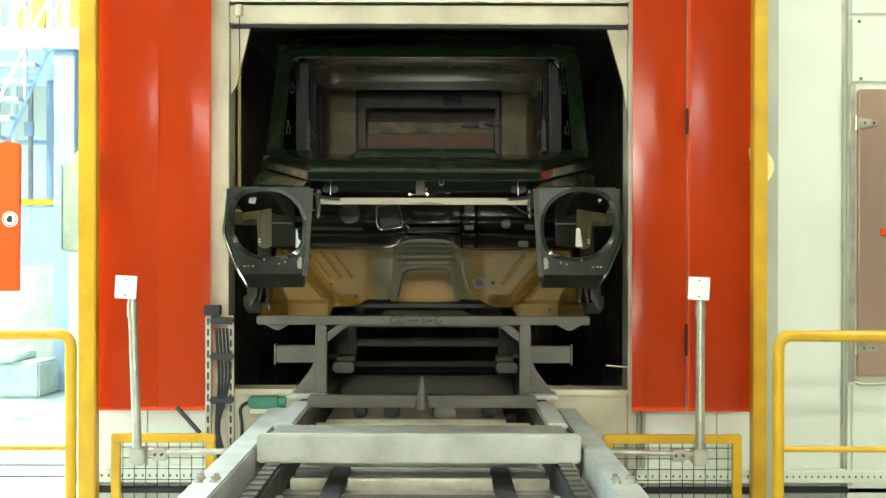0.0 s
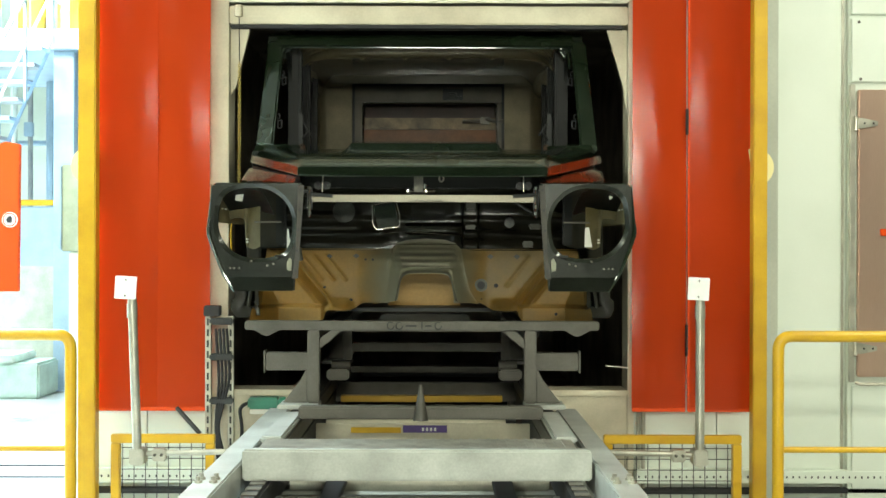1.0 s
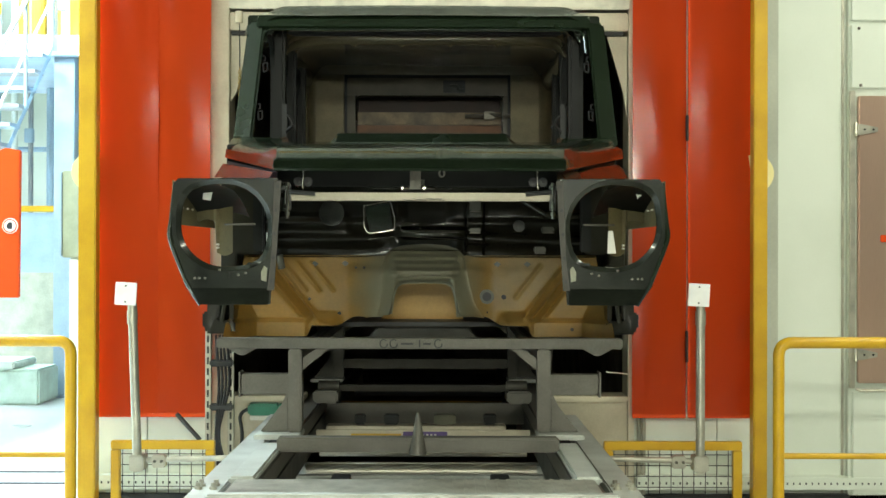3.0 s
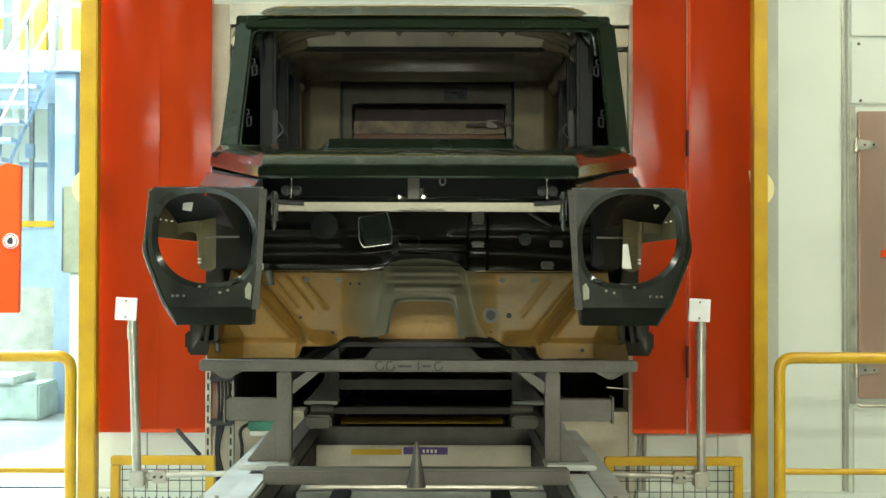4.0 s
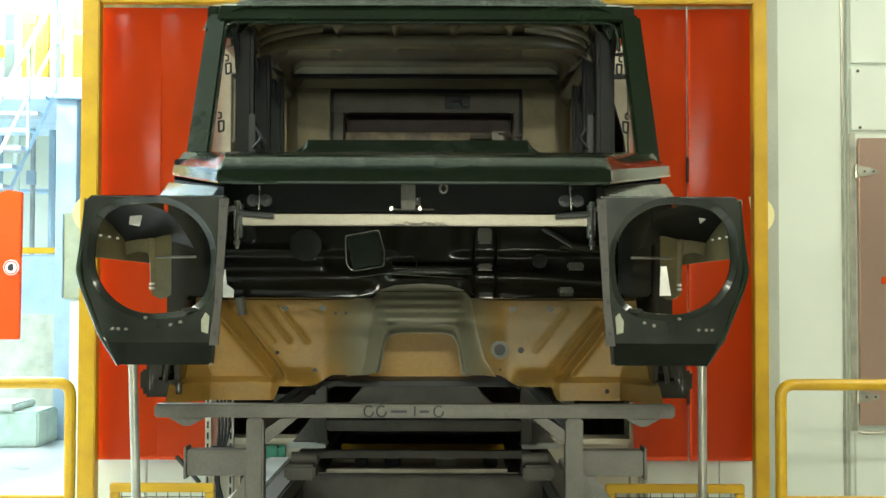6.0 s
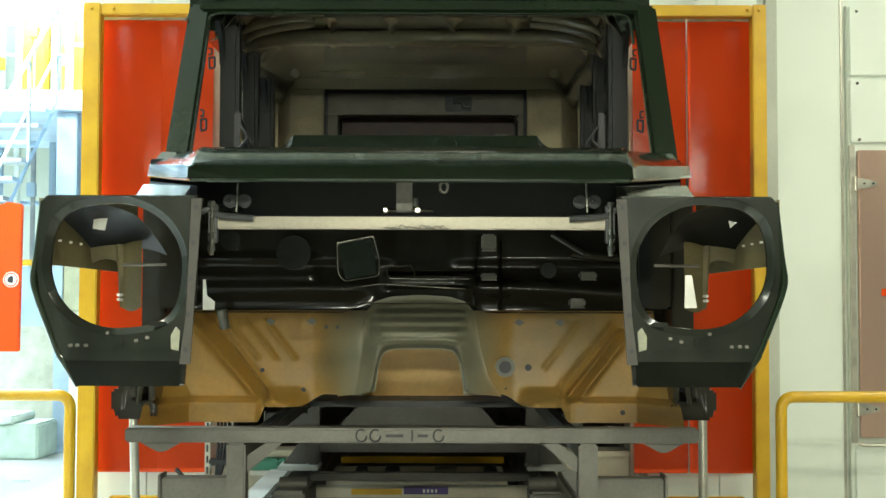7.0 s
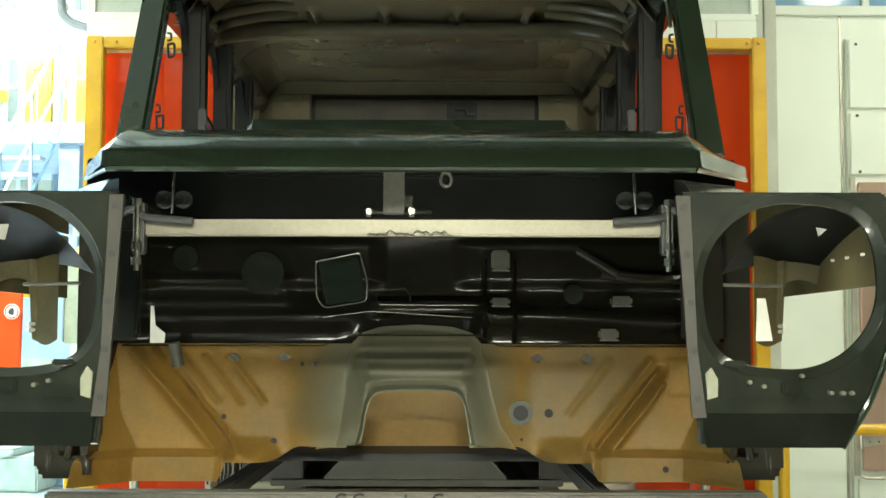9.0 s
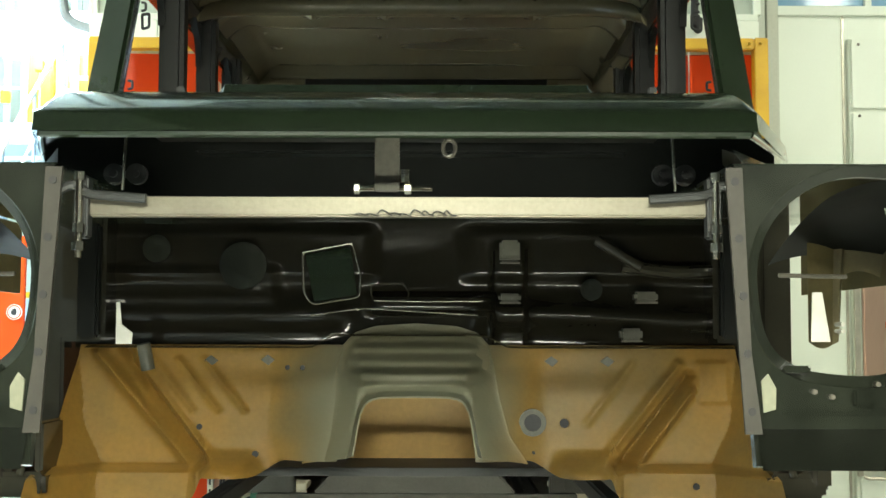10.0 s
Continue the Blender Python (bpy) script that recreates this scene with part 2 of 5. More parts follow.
fr = thing("gate_frame", 0, 0, 0, "cream steel door frame lining the oven opening", "door frame", kind="structure")
part("jamb", box(B(), -1.185, -1.09, G0 - 0.03, G1 - 0.004, 0.0, 2.78, 0.004), CREAM, fr)
part("jamb", box(B(), 0.975, 1.007, G0 - 0.03, G1 - 0.004, 0.0, 2.78, 0.004), CREAM, fr)
part("lintel", box(B(), -1.09, 0.975, G0 - 0.02, G1 - 0.004, 2.565, 2.66, 0.006), CREAM, fr)
part("upper_rail", box(B(), -1.09, 0.975, G0 - 0.05, G1 - 0.004, 2.672, 2.78, 0.006), GALV, fr)
part("shutter_edge", box(B(), -1.085, 0.95, G0 - 0.012, G0 + 0.05, 2.545, 2.563, 0.003), RUBBER, fr)
part("corner_plate", prism(B(), [(-1.088, 2.543), (-0.99, 2.543), (-1.06, 2.25), (-1.088, 2.2)], "y", G0 + 0.02, G0 + 0.05), CREAM, fr)
part("corner_plate", prism(B(), [(0.973, 2.543), (0.87, 2.543), (0.955, 2.25), (0.973, 2.12)], "y", G0 + 0.02, G0 + 0.05), CREAM, fr)
for x0, x1 in ((-1.088, -0.70), (0.545, 0.973)):
    part("sill", box(B(), x0, x1, G0 - 0.04, G1 - 0.01, 0.645, 0.675, 0.004), CREAM, fr)
    part("sill_face", box(B(), x0, x1, G0 - 0.02, G0 - 0.004, 0.25, 0.643, 0.003), CREAM, fr)

# yellow portal
yp = thing("yellow_portal", 0, 0, 0, "yellow painted steel portal framing the red curtains", "frame", kind="structure")
part("post", box(B(), -1.808, -1.72, 6.36, 6.44, 0, 2.945, 0.006), YELLOW, yp)
part("post", box(B(), 1.572, 1.642, 6.36, 6.44, 0, 2.945, 0.006), YELLOW, yp)
part("top_beam", box(B(), -1.72, 1.572, 6.365, 6.435, 2.885, 2.943, 0.006), YELLOW, yp)
for x in (-1.765, -1.655, 1.55, 1.605):
    part("bolt", rod(B(), (x, 6.345, 2.915), (x, 6.37, 2.915), 0.008, 6), YELLOW, yp)

# red curtain panels
def curtain(x0, x1, bow, side):
    ob = thing("red_curtain_panel", (x0 + x1) / 2, 6.5, 0.585, "glossy red plastic curtain panel hanging in the yellow portal", "curtain", "red curtain panels")
    w = x1 - x0

    def fn(u, v):
        return ((u - 0.5) * w, -bow * math.sin(math.pi * u) + 0.008 * math.sin(7 * v + side) * u, v * 2.3)
    part("panel", sheet(B(), fn, 14, 24, thick=0.006), RED, ob)
    part("bottom_hem", box(B(), -w / 2 + 0.002, w / 2 - 0.002, -0.008, 0.010, -0.012, 0.010, 0.003), RED, ob)
    if x0 > 1.2:
        part("edge_strip", box(B(), -w / 2, -w / 2 + 0.012, -0.012, -0.002, 0.012, 2.28, 0.002), RED, ob)
    part("hanger_rail", box(B(), -w / 2 + 0.002, w / 2 - 0.002, -0.01, 0.012, 2.30, 2.33, 0.003), GALV, ob)
    return ob


curtain(-1.775, -1.436, 0.012, 0.0)
curtain(-1.440, -1.172, 0.01, 1.0)
curtain(0.985, 1.261, 0.01, 2.0)
curtain(1.268, 1.625, 0.012, 3.0)
part("clip", box(B(), 1.257, 1.267, 6.47, 6.50, 1.99, 2.12), RUBBER, yp)
part("clip", box(B(), 1.257, 1.267, 6.47, 6.50, 0.86, 1.02), RUBBER, yp)

# the white service wall beside the portal
solid("wall_north", box(B(), 1.90, 6, 7.2, 7.35, 0, 3.32), WHITE, "off-white panelled service wall", "wall", kind="structure")
bm = B()
box(bm, 1.68, 1.765, 6.9, 7.05, 0, 6.2, 0.004)
box(bm, 1.80, 1.855, 7.0, 7.1, 0, 6.2, 0.004)
box(bm, 1.64, 1.897, 7.12, 7.198, 0, 6.2, 0.004)
# column paint darkened for the shaded strip beside the yellow post
solid("column_1", bm, material("shaded_column_paint", (0.50, 0.52, 0.43), 0.5, 0, 0.1, 2), "off-white painted steel column", "column", kind="structure")


# ---- the car body: x across, y back from the fender fronts, z over the floor ----
car = thing("car_body", -0.08, 5.53, 0, "unfinished dark green off-road car body without doors or lamps", "car body")


def smooth(e0, e1, v):
    t = min(1, max(0, (v - e0) / (e1 - e0)))
    return t * t * (3 - 2 * t)


def ring_plate(bm, outer, cx, cz, rx, rz, y, lip, side, n=96):
    """A front plate with a round hole and a lip that turns back into it."""
    def edge(u):
        d = Vector((math.cos(u), math.sin(u)))
        best = None
        for p, q in zip(outer, outer[1:] + outer[:1]):
            a, e = Vector(p) - Vector((cx, cz)), Vector(q) - Vector(p)
            den = d.x * e.y - d.y * e.x
            if abs(den) < 1e-9:
                continue
            t, k = (a.x * e.y - a.y * e.x) / den, (a.x * d.y - a.y * d.x) / den
            if t > 0 and -1e-6 <= k <= 1 + 1e-6 and (best is None or t < best):
                best = t
        return cx + d.x * best, cz + d.y * best
    angles = sorted([2 * math.pi * k / n for k in range(n)] + [math.atan2(q - cz, p - cx) % (2 * math.pi) for p, q in outer])
    rings = []
    for k, u in enumerate(angles):
        ox, oz = edge(u)
        c, s = math.cos(u), math.sin(u)
        # squarer towards the outer upper corner
        e = 2 + 1.0 * max(0.0, 2 * side * c * s)
        k = (abs(c) ** e + abs(s) ** e) ** (-1 / e)
        c, s = c * k, s * k
        rings.append([bm.verts.new(v) for v in (
            (ox, y + 0.012, oz), (ox + (cx - ox) * 0.012, y, oz + (cz - oz) * 0.012), (cx + c * (rx + 0.016), y, cz + s * (rz + 0.016)), (cx + c * (rx + 0.014), y + 0.004, cz + s * (rz + 0.014)),
            (cx + c * rx, y + 0.013, cz + s * rz), (cx + c * (rx - 0.001), y + lip, cz + s * (rz - 0.001)))])
    for a, b in zip(rings, rings[1:] + rings[:1]):
        for k in range(5):
            bm.faces.new((a[k], b[k], b[k + 1], a[k + 1]))
    return bm


def fender(s):
    def X(pts):
        return [(s * p, q) for p, q in pts]
    outline = X([(0.488, 1.672), (0.840, 1.672), (0.852, 1.655), (0.858, 1.50), (0.850, 1.44), (0.803, 1.315), (0.752, 1.236), (0.515, 1.236), (0.503, 1.40)])
    bm = ring_plate(B(), outline if s > 0 else outline[::-1], s * 0.6765, 1.5105, 0.1515, 0.1445, 0.0, 0.020, s)
    f = part("fender", bm, PAINT_MATT, car, "dark green front fender with an empty round headlamp hole")
    f.location.x = 0.0075
    # upper side skin, cut away over the wheel
    part("side_skin", box(B(), *sorted((s * 0.852, s * 0.858)), 0.014, 0.95, 1.515, 1.667), OLIVE, f)
    part("top_skin", box(B(), *sorted((s * 0.49, s * 0.838)), 0.012, 0.95, 1.668, 1.674), PAINT, f)
    # chin under the front plate, with the slanted corner
    def chin(u, v):
        x = 0.520 + u * (0.275 - 0.04 * v)
        return (s * x, 0.003 - 0.030 * v ** 1.1, 1.300 - v * 0.064)
    part("chin", sheet(B(), chin, 16, 12, thick=0.003), PAINT_MATT, f, "smooth dark green lower fender edge")
    bm = B()
    prism(bm, [(s * 0.852, 1.44), (s * 0.858, 1.44), (s * 0.812, 1.30), (s * 0.765, 1.234), (s * 0.757, 1.236), (s * 0.803, 1.31)], "y", 0.012, 0.09)
    prism(bm, [(s * 0.852, 1.54), (s * 0.864, 1.53), (s * 0.872, 1.47), (s * 0.860, 1.43), (s * 0.852, 1.44)], "y", 0.012, 0.05, 0.002)
    part("arch_lip", bm, PAINT, f, "glossy dark wheel-arch lip")
    lip = [(s * 0.847, 0.010, 1.660), (s * 0.860, 0.008, 1.53), (s * 0.868, 0.004, 1.475), (s * 0.852, 0.004, 1.425), (s * 0.805, 0.004, 1.308), (s * 0.757, 0.004, 1.234)]
    part("rolled_lip", pipe(B(), lip, 0.0075, 10, 0.02), PAINT, f, "glossy rolled outer edge of the fender")
    # inner flange with bolt holes
    bm = B()
    prism(bm, X([(0.476, 1.665), (0.500, 1.665), (0.510, 1.40), (0.524, 1.285), (0.500, 1.285)]), "y", -0.012, -0.004)
    flange = part("flange", bm, FLANGE, f, "grey bolt flange with a row of holes")
    for k in range(5):
        z = 1.645 - k * 0.082
        x = 0.489 + 0.020 * (1.645 - z) / 0.33
        part("bolt_hole", rod(B(), (s * x, -0.014, z), (s * x, -0.010, z), 0.006, 10), RUBBER, flange)
    # ledges and studs pressed into the plate
    bm = B()
    box(bm, *sorted((s * 0.56, s * 0.79)), -0.004, 0.004, 1.312, 1.316, 0.001)
    box(bm, *sorted((s * 0.655, s * 0.685)), -0.012, 0.004, 1.325, 1.347, 0.003)
    box(bm, *sorted((s * 0.555, s * 0.595)), -0.008, 0.004, 1.372, 1.382, 0.003)
    part("pressing", bm, PAINT_MATT, f)
    part("bare_patch", prism(B(), X([(0.528, 1.315), (0.545, 1.32), (0.546, 1.35), (0.535, 1.37), (0.525, 1.36)]), "y", -0.004, 0.002), GREYGREEN, f, "pale unpainted patch")
    for x, z in ((0.600, 1.345), (0.625, 1.338), (0.74, 1.327), (0.76, 1.327), (0.775, 1.327), (0.69, 1.356)):
        part("stud", rod(B(), (s * x, -0.009, z), (s * x, 0.004, z), 0.004, 8), BARE, f)
    # wheel-house panel behind the hole, deeper on its inner half
    def house(u, v):
        x = 0.712 + u * 0.140
        low = 1.415 + 0.115 * smooth(0.50, 0.56, u) - 0.012 * math.sin(6.3 * u)
        return (s * x, 0.45 - 0.05 * abs(u - 0.42) / 0.55 + 0.05 * (1 - v) * u, low + (1.62 - low) * v)
    hp = part("wheel_house", sheet(B(), house, 40, 14, thick=0.004), OLIVE, f, "olive primed wheel-house panel with a fold")
    for z in (1.434, 1.446):
        part("rivet", rod(B(), (s * 0.770, 0.40, z), (s * 0.770, 0.44, z), 0.004, 8), PAPER, hp)
    # the deep shade above the hole is in this sheet's colour
    part("house_roof", sheet(B(), lambda u, v: (s * (0.66 + 0.19 * u), 0.06 + 0.42 * v, 1.658 - 0.085 * v ** 1.6 - 0.02 * (2 * u - 1) ** 2), 12, 10, thick=0.004), DIM_PAINT, f, "curved wheel-house roof, its shade put into the paint")
    for k in range(4):
        part("rivet", rod(B(), (s * 0.845, 0.06 + k * 0.09, 1.575), (s * 0.856, 0.06 + k * 0.09, 1.575), 0.003, 6), PAPER, f)
    part("rod", rod(B(), (s * 0.585, 0.12, 1.517), (s * 0.70, 0.16, 1.517), 0.0035, 8), BARE, f, "thin bare steel rod")
    # hinge pillar and bracing seen through the hole
    part("hinge_pillar", box(B(), *sorted((s * 0.812, s * 0.882)), 1.14, 1.48, 1.205, 1.79, 0.007), BLACK, f, "glossy black door hinge pillar")
    part("inner_brace", box(B(), *sorted((s * 0.752, s * 0.806)), 1.16, 1.22, 1.41, 1.66, 0.006), FLANGE, f, "grey-brown inner brace")
    part("brace_clip", pipe(B(), [(s * 0.757, 1.16, 1.44), (s * 0.760, 1.135, 1.49), (s * 0.775, 1.135, 1.51), (s * 0.798, 1.16, 1.45)], 0.006, 8, 0.015), RUBBER, f)
    # dark sheet added to fill the inner side of the hole
    part("dark_fill_panel", box(B(), *sorted((s * 0.655, s * 0.70)), 0.85, 0.88, 1.42, 1.66, 0.006), DIM_PAINT, f, "dark sheet added inside the headlamp hole")
    return f


FL, FR = fender(-1), fender(1)
# white patches painted in for bright background showing through gaps behind the holes
part("bright_gap_patch", prism(B(), [(0.705, 1.50), (0.722, 1.50), (0.735, 1.415), (0.702, 1.415)], "y", 0.36, 0.362), PAPER, FR, "white patch for the bright background seen through a gap")
part("bright_gap_patch", prism(B(), [(-0.79, 1.655), (-0.755, 1.652), (-0.765, 1.605), (-0.795, 1.61)], "y", 0.24, 0.242), PAPER, FL, "white patch for the bright background seen through a gap")
part("bright_gap_patch", prism(B(), [(0.785, 1.655), (0.815, 1.652), (0.812, 1.63), (0.795, 1.615)], "y", 0.24, 0.242), PAPER, FR, "ragged white patch for the bright background seen through a gap")


def hood_z(y):
    return 1.706 + 0.105 * smooth(-0.2, 0.22, y) + 0.055 * smooth(0.1, 1.15, y)


def hood_half(y):
    return 0.497 + (0.862 - 0.497) * (y + 0.1) / 1.2


HOOD_ROWS = [(-0.100, 1.703), (-0.0990, 1.708), (-0.0945, 1.728), (-0.091, 1.733), (-0.075, 1.741), (-0.02, 1.761), (0.06, 1.784), (0.13, 1.801), (0.17, 1.806), (0.24, 1.812), (0.34, 1.822), (0.36, 1.824), (0.40, 1.829), (0.60, 1.851), (0.85, 1.874), (1.10, 1.894)]


def hood_mesh():
    """Flat facets with crisp creases: nose, slope, top, side flanks and the raised middle."""
    bm = B()
    grid = []
    for y, z in HOOD_ROWS:
        w = (y + 0.1) / 1.2
        h, crease = hood_half(y), 0.484 + 0.122 * w
        low = 1.703 + 0.125 * w
        edge = min(z, low + 0.026 + 0.009 * w)
        lift = 0.038 * smooth(0.34, 0.40, y)
        row = []
        g = h - crease
        for x in (-h - 0.001, -h + 0.003, -h + 0.10 * g, -h + 0.25 * g, -h + 0.5 * g, -crease - 0.2 * g, -crease, -0.42, -0.36, -0.335, -0.32, -0.2, -0.07, 0.07, 0.2, 0.32, 0.335, 0.36, 0.42, crease, crease + 0.2 * g, h - 0.5 * g, h - 0.25 * g, h - 0.10 * g, h - 0.003, h + 0.001):
            a = abs(x)
            if a > h:
                zz = low
            elif a > crease + 1e-6:
                k = (a - crease) / (h - crease)
                zz = z + 0.030 * w * math.sin(3.1416 * k) + (edge - z) * k
            else:
                zz = z + (lift if a < 0.325 else lift * 0.45 if a < 0.34 else 0)
            row.append(bm.verts.new((x, y, zz)))
        grid.append(row)
    fs = [bm.faces.new((p[i], p[i + 1], q[i + 1], q[i])) for p, q in zip(grid, grid[1:]) for i in range(len(p) - 1)]
    bmesh.ops.solidify(bm, geom=fs, thickness=0.003)
    return bm


hood = part("hood", hood_mesh(), PAINT, car, "glossy dark green hood, propped slightly open")
hood.location.x = 0.012
part("hem", pipe(B(), [(-0.490, -0.085, 1.704), (0.490, -0.085, 1.704)], 0.009, 10), PAINT, hood, "rolled hood edge")
for s in (-1, 1):
    part("hem", pipe(B(), [(s * 0.492, -0.075, 1.703), (s * 0.856, 1.09, 1.830)], 0.006, 10), PAINT, hood, "rolled hood edge")
# stiffeners take the darkened paint to stay black under the hood
for y in (0.05, 0.45, 0.85):
    part("stiffener", box(B(), -0.46, 0.46, y, y + 0.06, hood_z(y) - 0.045, hood_z(y) - 0.02, 0.006), DIM_PAINT, hood)
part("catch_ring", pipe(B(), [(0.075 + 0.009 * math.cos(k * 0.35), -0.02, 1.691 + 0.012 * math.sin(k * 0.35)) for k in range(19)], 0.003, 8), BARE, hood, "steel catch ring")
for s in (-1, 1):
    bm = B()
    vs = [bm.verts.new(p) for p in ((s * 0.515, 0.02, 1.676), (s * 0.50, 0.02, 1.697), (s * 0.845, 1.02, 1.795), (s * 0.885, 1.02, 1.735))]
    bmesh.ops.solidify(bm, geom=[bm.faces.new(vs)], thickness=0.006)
    # dark sheet added behind the rail to close the gap under the hood
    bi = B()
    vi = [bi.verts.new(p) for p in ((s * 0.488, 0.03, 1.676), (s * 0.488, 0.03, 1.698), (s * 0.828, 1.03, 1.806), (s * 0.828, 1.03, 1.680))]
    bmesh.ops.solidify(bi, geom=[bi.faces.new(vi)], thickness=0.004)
    part("gap_sheet", bi, DIM_PAINT, car, "dark sheet added under the hood edge to close the gap")
    part("fender_rail", bm, PAINT, car, "glossy upper fender rail under the hood edge")

# cross brace with its clamps
brace = part("cross_brace", box(B(), -0.448, 0.472, 0.035, 0.065, 1.598, 1.627, 0.003), BRACE, car, "bare steel cross brace with scribbled marks")
bm = B()
random.seed(4)
for k in range(9):
    x = -0.05 + k * 0.016
    pipe(bm, [(x, 0.031, 1.601), (x + 0.006, 0.031, 1.601 + 0.008 * random.random()), (x + 0.012, 0.031, 1.599 + 0.008 * random.random()), (x + 0.017 + 0.006 * random.random(), 0.031, 1.599)], 0.0011, 5, 0.003, 2)
part("scribble", bm, RUBBER, brace, "black scribbled paint mark")
for s, x in ((-1, -0.450), (1, 0.474)):
    clamp = part("clamp", box(B(), x - 0.010, x + 0.010, 0.02, 0.05, 1.565, 1.655, 0.003), DARKSTEEL, car, "bolted steel clamp")
    part("clamp_bolt", rod(rod(B(), (x, 0.012, 1.535), (x, 0.012, 1.655), 0.005, 8), (x, 0.012, 1.648), (x, 0.012, 1.66), 0.009, 6), CHROME, clamp)
    part("nut", rod(rod(B(), (x, 0.012, 1.545), (x, 0.012, 1.558), 0.010, 6), (x, 0.012, 1.572), (x, 0.012, 1.585), 0.009, 6), CHROME, clamp)
    part("hook", pipe(B(), [(x - s * 0.095, 0.02, 1.622), (x - s * 0.01, 0.018, 1.628), (x + s * 0.01, 0.02, 1.645), (x + s * 0.035, 0.01, 1.63)], 0.007, 8, 0.012), DARKSTEEL, clamp)
    for dx in (0.028, 0.062):
        bm = B()
        bmesh.ops.create_cone(bm, cap_ends=True, segments=20, radius1=0.016, radius2=0.016, depth=0.012, matrix=pose(x - s * dx, 0.10, 1.668, 90))
        w = part("washer", bm, DARKSTEEL, clamp)
        part("hole", rod(B(), (x - s * dx, 0.088, 1.668), (x - s * dx, 0.094, 1.668), 0.006, 10), RUBBER, clamp)
    part("wire", rod(B(), (x - s * 0.048, 0.07, 1.64), (x - s * 0.052, 0.07, 1.735), 0.0025, 6), CHROME, clamp)
strut = part("hood_strut", box(B(), -0.026, 0.012, 0.095, 0.105, 1.642, 1.735, 0.002), SKIDGREY, car, "grey hood support plate with cross bolts")
for x0, x1, z in ((-0.050, -0.026, 1.646), (0.012, 0.062, 1.646)):
    part("bolt", rod(B(), (x0, 0.09, z), (x1, 0.09, z), 0.0045, 8), CHROME, strut)
part("bolt_head", rod(B(), (-0.056, 0.09, 1.646), (-0.048, 0.09, 1.646), 0.009, 6), CHROME, strut)
part("nut", rod(B(), (0.02, 0.09, 1.646), (0.03, 0.09, 1.646), 0.009, 6), CHROME, strut)
part("stud", rod(B(), (0.020, 0.09, 1.655), (0.020, 0.09, 1.675), 0.007, 8), CHROME, strut)

# engine bulkhead: black upper panel with its pressings
FW = 1.22


def bulkhead(u, v):
    x, z = -0.80 + 1.6 * u, 1.395 + 0.40 * v
    d = 0.002 * v + 0.0015 * smooth(1.57, 1.61, z)
    # rolled lower bulges, a shelf above them and a recess under the brace
    d += (0.045 if x > 0 else 0.028) * smooth(0.12, 0.22, abs(x)) * smooth(0.80, 0.70, abs(x)) * math.exp(-((z - 1.478 + 0.018 * smooth(0.3, 0.75, x)) / 0.034) ** 2)
    d += 0.020 * smooth(1.545, 1.575, z) * smooth(1.70, 1.66, z) * smooth(0.08, 0.14, abs(x - 0.02))
    d += 0.030 * smooth(0.17, 0.12, abs(x - 0.05)) * smooth(1.535, 1.515, z) * smooth(1.47, 1.49, z)
    d += 0.022 * smooth(0.05, 0.03, abs(x - 0.235)) * smooth(1.66, 1.62, z)
    d += 0.018 * smooth(0.26, 0.22, abs(x + 0.56)) * smooth(1.60, 1.57, z) * smooth(1.49, 1.52, z)
    d += 0.0010 * math.sin(9 * x + 2) * math.sin(21 * z)
    return (x, FW - d, z)


bh = part("bulkhead", sheet(B(), bulkhead, 200, 70, thick=0.004), BLACK, car, "glossy black engine bulkhead with pressed shapes")


def frame_path(name, pts, r, y, mat, label=""):
    line = [(p, y, q) for p, q in pts]
    return part(name, pipe(B(), line + line[:2], r, 8, 0.012, 3), mat, bh, label)


# bright line drawn for the glint round the pressed hexagon
frame_path("pressing", [(-0.256, 1.622), (-0.138, 1.645), (-0.118, 1.57), (-0.120, 1.516), (-0.232, 1.498), (-0.252, 1.525)], 0.0022, FW - 0.035, CHROME, "bright line drawn for the glint on the pressed hexagon rim")
part("pressing_plate", prism(B(), [(-0.250, 1.617), (-0.143, 1.638), (-0.126, 1.522), (-0.228, 1.505)], "y", FW - 0.03, FW - 0.02, 0.003), PAINT, bh)
frame_path("pressing", [(-0.095, 1.545), (-0.015, 1.55), (0.0, 1.52), (-0.02, 1.508), (-0.09, 1.51)], 0.0025, FW - 0.036, BLACK)
# thin bright lines drawn for glints on the pressed edges
part("pressing_glint", pipe(B(), [(-0.235, FW - 0.034, 1.474), (-0.11, FW - 0.04, 1.490), (0.16, FW - 0.045, 1.474)], 0.0018, 8, 0.02), CHROME, bh)
part("pressing_glint", pipe(B(), [(-0.085, FW - 0.042, 1.508), (0.03, FW - 0.042, 1.506), (0.18, FW - 0.040, 1.507)], 0.0016, 8, 0.02), CHROME, bh)
for x, z, w, h in ((0.235, 1.625, 0.024, 0.026), (0.235, 1.515, 0.026, 0.010), (0.555, 1.518, 0.028, 0.012), (0.52, 1.430, 0.026, 0.014)):
    part("pad", box(B(), x - w, x + w, FW - 0.062, FW - 0.02, z - h, z + h, 0.006), PAD if w < 0.03 else BLACK, bh)
    if w < 0.03:
        # bright strip drawn for the highlight along the pad's lower edge
        part("pad_glint", box(B(), x - w, x + w, FW - 0.068, FW - 0.055, z - h - 0.004, z - h, 0.002), BARE, bh)
